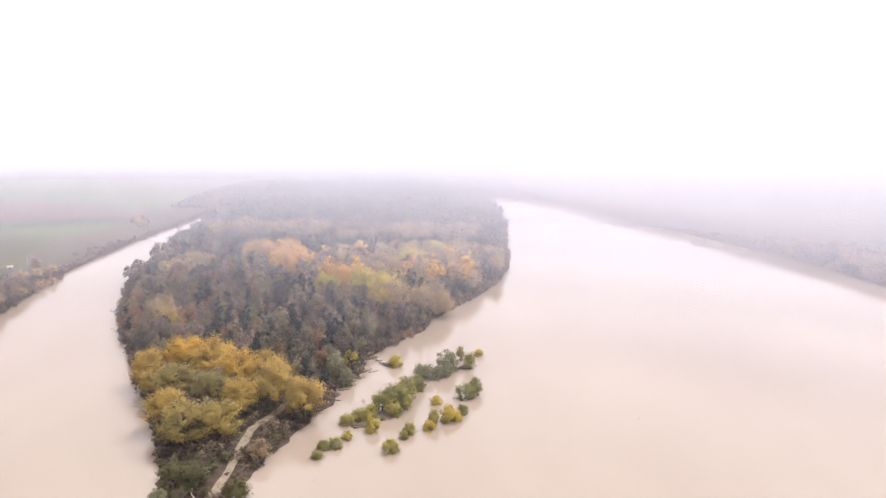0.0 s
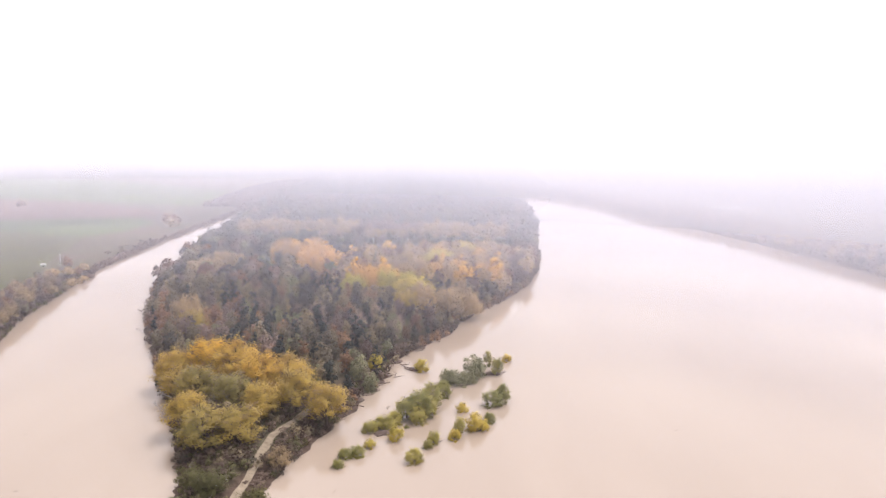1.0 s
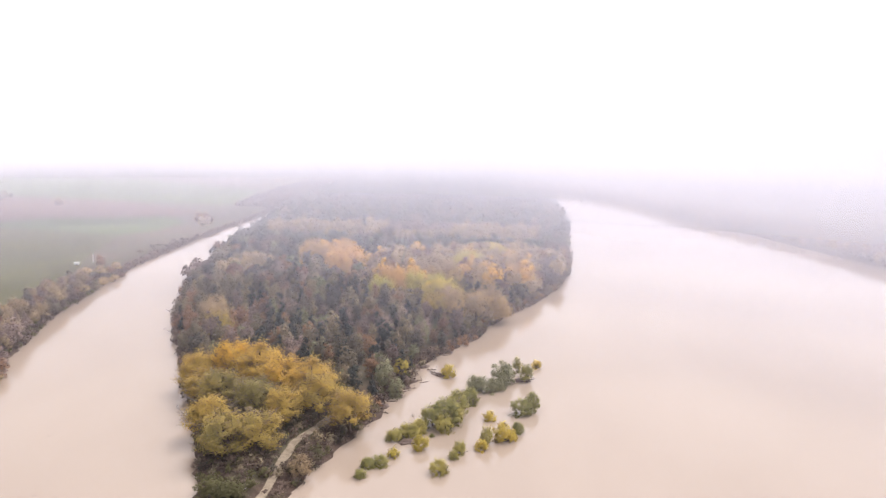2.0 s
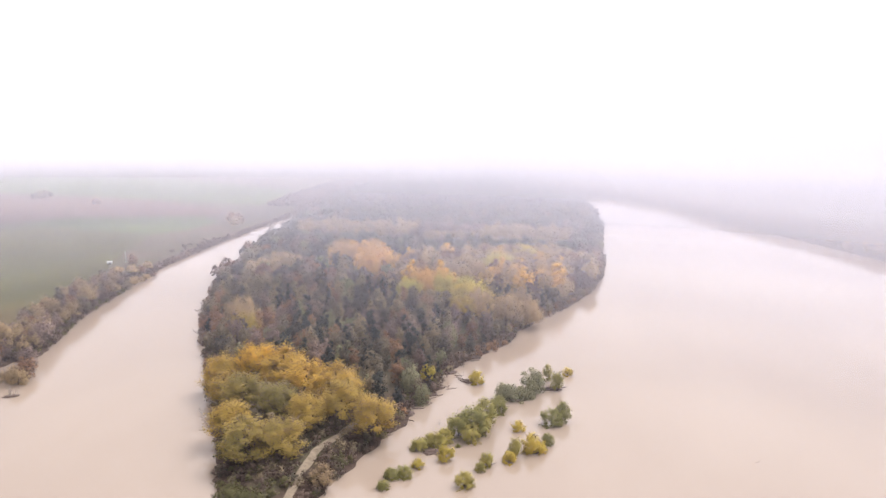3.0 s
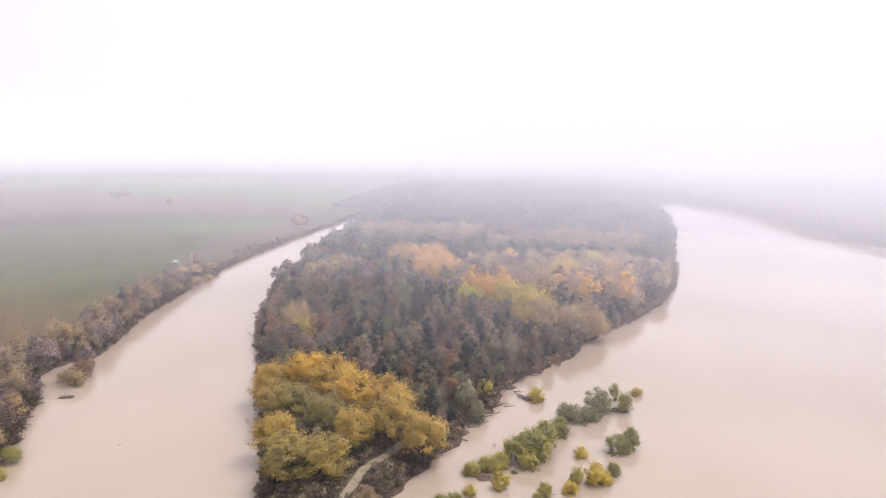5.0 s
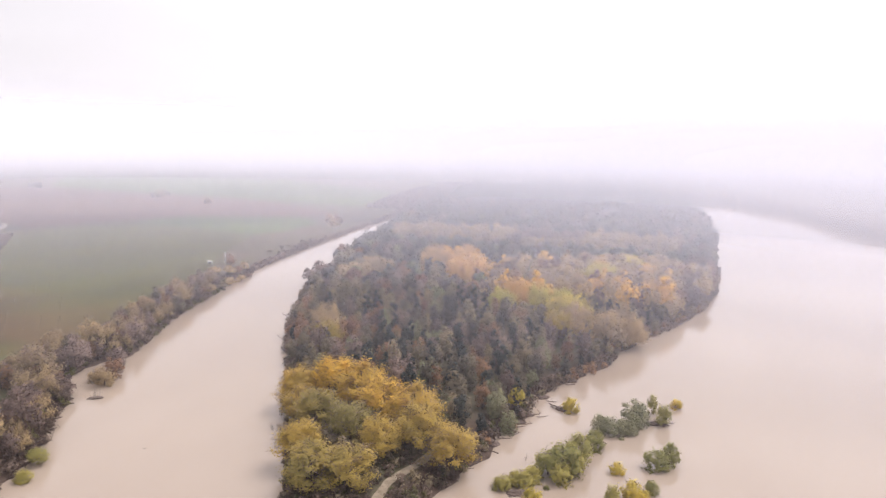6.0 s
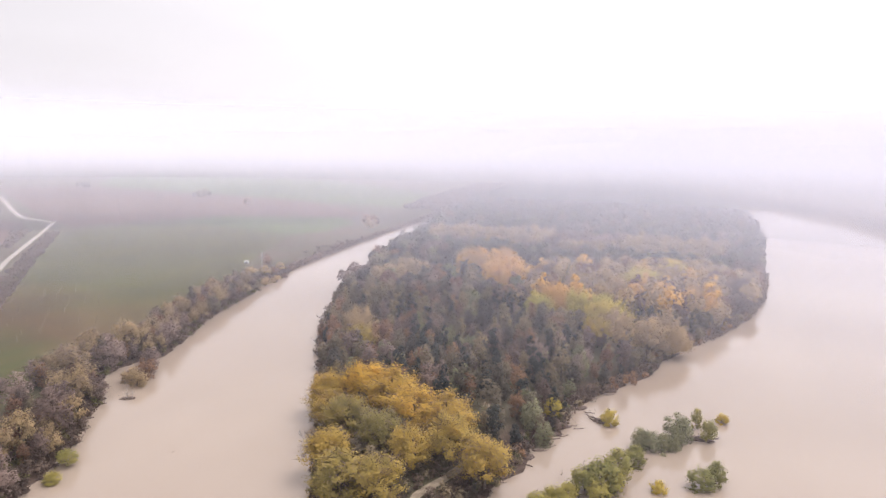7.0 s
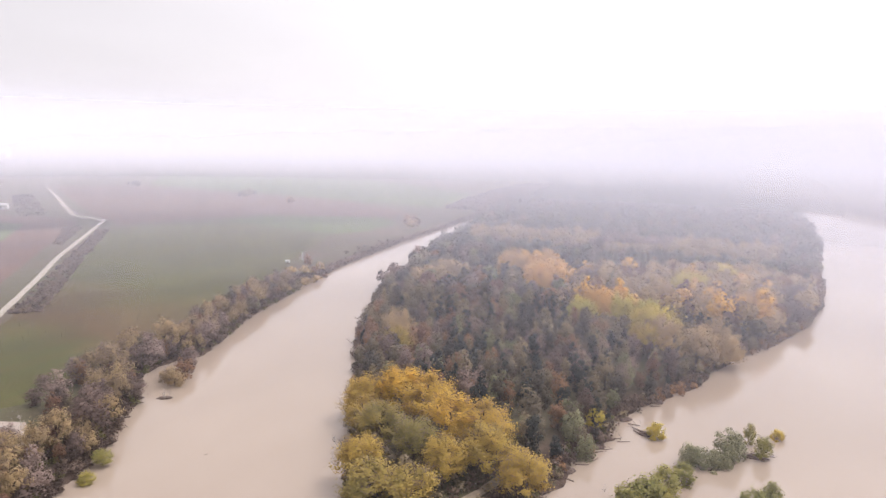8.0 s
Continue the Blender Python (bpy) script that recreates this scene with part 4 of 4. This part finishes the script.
def dead_tree(x, y, high, turn, lean, name, label):
    """A leafless bleached tree: root, trunk and each bough."""
    rng = np.random.default_rng(int(abs(x * 5 + y * 3)))
    root = new(name)
    root.matrix_world = pose(x, y, max(ground_at(x, y), -0.5), 0, 0, turn) @ pose(0, 0, 0, 0, lean, 0)
    k = np.linspace(0, 1, 5)
    line = np.stack([0.04 * high * np.sin(k * 4), 0.03 * high * np.sin(k * 3), high * k - 0.3], 1)
    trunk = new("trunk", mesh_from("trunk", tube(line, high * 0.022 * (1.15 - k), 6), 4, PALE_WOOD))
    trunk.parent = root
    for _ in range(11):
        f = rng.uniform(0.2, 0.95)
        at = np.array((0.0, 0.0, high * f - 0.3))
        w = unit(np.array((rng.normal(), rng.normal(), 0.9))) * high * (1.05 - f) * 0.55
        q = [tube([at, at + w * 0.5 + rng.normal(size=3) * 0.03 * high, at + w], high * np.array([0.010, 0.007, 0.003]), 4)]
        for _ in range(3):
            b = at + w * rng.uniform(0.4, 0.9)
            q.append(tube([b, b + unit(w + rng.normal(size=3) * 0.5 * np.linalg.norm(w)) * high * 0.12], high * np.array([0.005, 0.0015]), 3))
        bough = new("bough", mesh_from("bough", np.concatenate(q), 4, PALE_WOOD))
        bough.parent = root
    return tagged(root, label, "dead tree")


def mud_islet(x, y, long, wide, high, turn, label):
    """A low uneven hump of mud and roots that breaks the water."""
    bm = bmesh.new()
    bmesh.ops.create_icosphere(bm, subdivisions=3, radius=1.0)
    for v in bm.verts:
        v.co *= 1 + 0.35 * noise.noise(v.co * 1.7 + Vector((x, y, 0))) + 0.14 * noise.noise(v.co * 5.0 + Vector((y, x, 0)))
        v.co = Vector((v.co.x * long, v.co.y * wide, v.co.z * high))
    me = bpy.data.meshes.new("mud_islet")
    bm.to_mesh(me)
    bm.free()
    me.materials.append(DEAD)
    islet = tagged(new("mud_islet", me), label, "islet", kind="structure")
    islet.matrix_world = pose(x, y, 0.05, 0, 0, turn)


mud_islet(-198, 245.4, 2.8, 1.5, 0.6, 30, "low dark mud islet tangled with roots off the bank")
mud_islet(-24.5, 294.6, 2.2, 1.7, 1.1, -15, "dark hump of mud and drift wood beside a yellow bush")
mud_islet(-28.5, 227.5, 3.6, 1.7, 0.7, 20, "dark mat of drift wood and mud below the bushes")
mud_islet(10.5, 292.5, 4.2, 1.8, 0.9, 5, "dark mat of drift wood and mud below the willows")
mud_islet(3.5, 233.2, 3.0, 1.2, 0.5, 15, "dark mat of drift wood below a yellow bush")
for x, y, long, turn in [(-37.5, 277, 2.6, 15), (-39.5, 268, 2.4, 30), (-36.0, 285, 2.6, 10), (-42.5, 256, 2.8, 60), (-45, 244, 2.4, 80), (-33, 304, 2.6, 40), (-24, 327, 2.8, 30)]:
    mud_islet(x, y, long, 1.7, 0.9, turn, "dark muddy ledge with roots at the water's edge")
dead_tree(-198.4, 245.0, 5.5, 0, 8, "dead_tree", "small bleached dead tree on a mud islet by the bank")
plant("scrub", "scrub", -199.5, 245.2, 2.2, 1.8, rng, "low brown scrub on a mud islet", "bush")
dead_tree(-196.6, 246.0, 4.2, 120, 14, "dead_tree", "small bleached dead tree on a mud islet by the bank")
dead_tree(-104.5, 232.5, 11, 180, 58, "fallen_tree", "bare fallen tree leaning out over the side channel")
dead_tree(-112.5, 249.5, 10, 180, 62, "fallen_tree", "bare fallen tree leaning out over the side channel")
dead_tree(-168, 338, 7, 180, 66, "fallen_tree", "bare fallen tree leaning out over the side channel")
dead_tree(-188, 378, 7, 180, 64, "fallen_tree", "bare fallen tree leaning out over the side channel")
dead_tree(-214, 199, 5, 30, 3, "dead_tree", "thin dead tree standing in a flooded hollow")
dead_tree(-30.0, 248.5, 3.2, 30, 3, "dead_sapling", "small bare sapling poking out of the river")
dead_tree(-232, 226, 4.5, 90, 4, "dead_tree", "thin pale dead tree at the field's edge")
for x, y, length, turn in [(75.5, 238.8, 1.8, 25), (-37.6, 186.8, 1.4, 60), (-149.8, 216.1, 1.4, 10), (-128, 180, 1.5, 0)]:
    driftwood(x, y, length, turn, 2, DEAD, "floating_branch", "short dark branch afloat on the muddy river", 0.02, 0.05)

for x, y, length, turn in [(-28.8, 229.3, 6, 20), (-26.1, 226.5, 5, -30), (-30.6, 231.1, 4, 60), (10.5, 292.8, 6, 10), (14.5, 294.8, 7, -5), (5.8, 288, 4, 40), (-23, 297.3, 5, 30), (-29.1, 301.2, 7, -10), (-30.5, 285, 6, 15), (-34.4, 276.7, 6, 20), (-36.5, 267.3, 5, 40), (-45.5, 237.3, 4, 10)]:
    driftwood(x, y, length * 0.6, turn, 6, DEAD, "drift_log", "tangle of dark drift wood caught in the shallows", 0.05, 0.06)

# ---- flooded hollow behind the left bank ----
sheet("pool", [(-232, 197), (-217, 203), (-206, 197), (-196, 190), (-201, 185), (-216, 190)], 3.06, WATER, "shallow pale flood pool behind the bank trees", "pool")


# ---- huts and farm buildings ----
def box_part(name, size, at, material, parent, label="", bevel=0.05):
    bm = bmesh.new()
    bmesh.ops.create_cube(bm, size=1.0, matrix=Matrix.Translation(at) @ Matrix.Diagonal((*size, 1)))
    bmesh.ops.bevel(bm, geom=bm.edges[:], offset=bevel, segments=1, affect="EDGES")
    me = bpy.data.meshes.new(name)
    bm.to_mesh(me)
    bm.free()
    me.materials.append(material)
    ob = new(name, me)
    ob.parent = parent
    return tagged(ob, label)


def barn(name, x, y, turn, length, deep, high, roof_material, label):
    """Walls, a pitched roof, doors and a row of windows."""
    root = new(name)
    root.matrix_world = pose(x, y, ground_at(x, y), 0, 0, turn)
    box_part("wall", (length, deep, high + 0.4), (0, 0, high / 2 - 0.2), WHITE, root)
    rise, over = deep * 0.22, 0.5
    bm = bmesh.new()
    ends = []
    for sx in (-1, 1):
        ends.append([bm.verts.new((sx * (length / 2 + over), py, pz)) for py, pz in
                     ((-deep / 2 - over, high - 0.05), (0, high + rise), (deep / 2 + over, high - 0.05), (deep / 2 + over, high - 0.3), (0, high + rise - 0.28), (-deep / 2 - over, high - 0.3))])
    bm.faces.new(ends[0])
    bm.faces.new(ends[1][::-1])
    for k in range(6):
        bm.faces.new((ends[0][k], ends[1][k], ends[1][(k + 1) % 6], ends[0][(k + 1) % 6]))
    bmesh.ops.recalc_face_normals(bm, faces=bm.faces[:])
    me = bpy.data.meshes.new("roof")
    bm.to_mesh(me)
    bm.free()
    me.materials.append(roof_material)
    roof = new("roof", me)
    roof.parent = root
    count = max(1, int(length / 5))
    for k in range(count):
        at = (k + 0.5) / count * length - length / 2
        if k == count // 2:
            box_part("door", (min(2.6, length * 0.3), 0.12, high * 0.72), (at, -deep / 2 - 0.03, high * 0.36), GLASS, root, bevel=0.02)
        else:
            box_part("window", (1.3, 0.12, 1.0), (at, -deep / 2 - 0.03, high * 0.6), GLASS, root, bevel=0.02)
    return tagged(root, label, "building")


barn("hut", -327.5, 495, 30, 3.2, 2.2, 1.8, WHITE, "small white hut beside the river bank")
barn("farm_building", -905, 640, 40, 16, 9, 5, WHITE, "white farm building on the plain")
barn("farm_building", 404, 1100, -20, 20, 8, 4, WHITE, "long white farm building beyond the far bank")
barn("farm_building", 430, 1116, 30, 12, 7, 4, WHITE, "white farm building beyond the far bank")
barn("greenhouse", 545, 1190, -15, 34, 9, 3, WHITE, "very long low white greenhouse")
barn("greenhouse", 556, 905, -15, 18, 8, 3.5, WHITE, "long low white greenhouse")
barn("farm_building", 527, 864, 10, 14, 9, 5, ROOF, "farm building with white walls and a tiled roof")
barn("farm_building", 470, 1040, 10, 13, 8, 4, WHITE, "long white farm building beyond the far bank")


def mast(x, y, high, lean, label):
    root = new("mast")
    root.matrix_world = pose(x, y, ground_at(x, y) - 0.3, lean, lean, 0)
    pole = new("pole", mesh_from("pole", tube([(0, 0, 0), (0, 0, high * 0.5), (0, 0, high)], [0.30, 0.24, 0.16], 6), 4, WHITE))
    pole.parent = root
    box_part("crossarm", (1.6, 0.12, 0.12), (0, 0, high * 0.92), WHITE, root, bevel=0.02)
    return tagged(root, label, "mast")


mast(-322, 507, 9, 10, "leaning pale mast beside the hut")
mast(-684, 714, 16, 0, "tall pale mast out on the plain")
bm_line = [(238, 1165), (226, 1175), (205, 1186), (188, 1192)]
groyne = tube([(x, y, 0.6) for x, y in bm_line], [2.2, 2.4, 2.2, 1.2], 6)
tagged(new("groyne", mesh_from("groyne", groyne, 4, GRAVEL)), "low stone groyne reaching into the river", "groyne")

# ---- mist: haze put into thin see-through sheets across the valley, one behind the other ----
# metres away, how thick the air behind it is a metre, shares of that on the two sides
VEILS = [(110, 0.0003, 0.4, 1.5), (250, 0.0009, 0.4, 1.5), (390, 0.0013, 0.6, 1.3), (560, 0.0012, 0.5, 1.2), (820, 0.0009, 0.5, 1.1), (1250, 0.0008, 0.6, 1.0), (1900, 0.0012, 0.6, 1.0), (4000, 0, 0, 0)]
turns = np.radians(np.linspace(-80, 80, 33))
rises = np.array((4, 60, 120, 200, 320, 480.0))
for (away, thick, left, right), (beyond, *_) in zip(VEILS[:-1], VEILS[1:]):
    mat = mist_sheet_material("mist", thick, away, beyond - away, left, right)
    a, z = [v.ravel() for v in np.meshgrid(turns, rises)]
    r = away + 1.5 * z
    i = (np.arange(len(rises) - 1)[:, None] * len(turns) + np.arange(len(turns) - 1)).ravel()
    veil = mesh_from("mist", np.stack([r * np.sin(a), 35 + r * np.cos(a), z], 1), 4, mat, np.stack([i, i + 1, i + len(turns) + 1, i + len(turns)], 1))
    veil.polygons.foreach_set("use_smooth", np.ones(len(veil.polygons), bool))
    tagged(new("mist", veil), "see-through pale sheet standing in for the autumn mist over river and plain", "mist", kind="stuff")
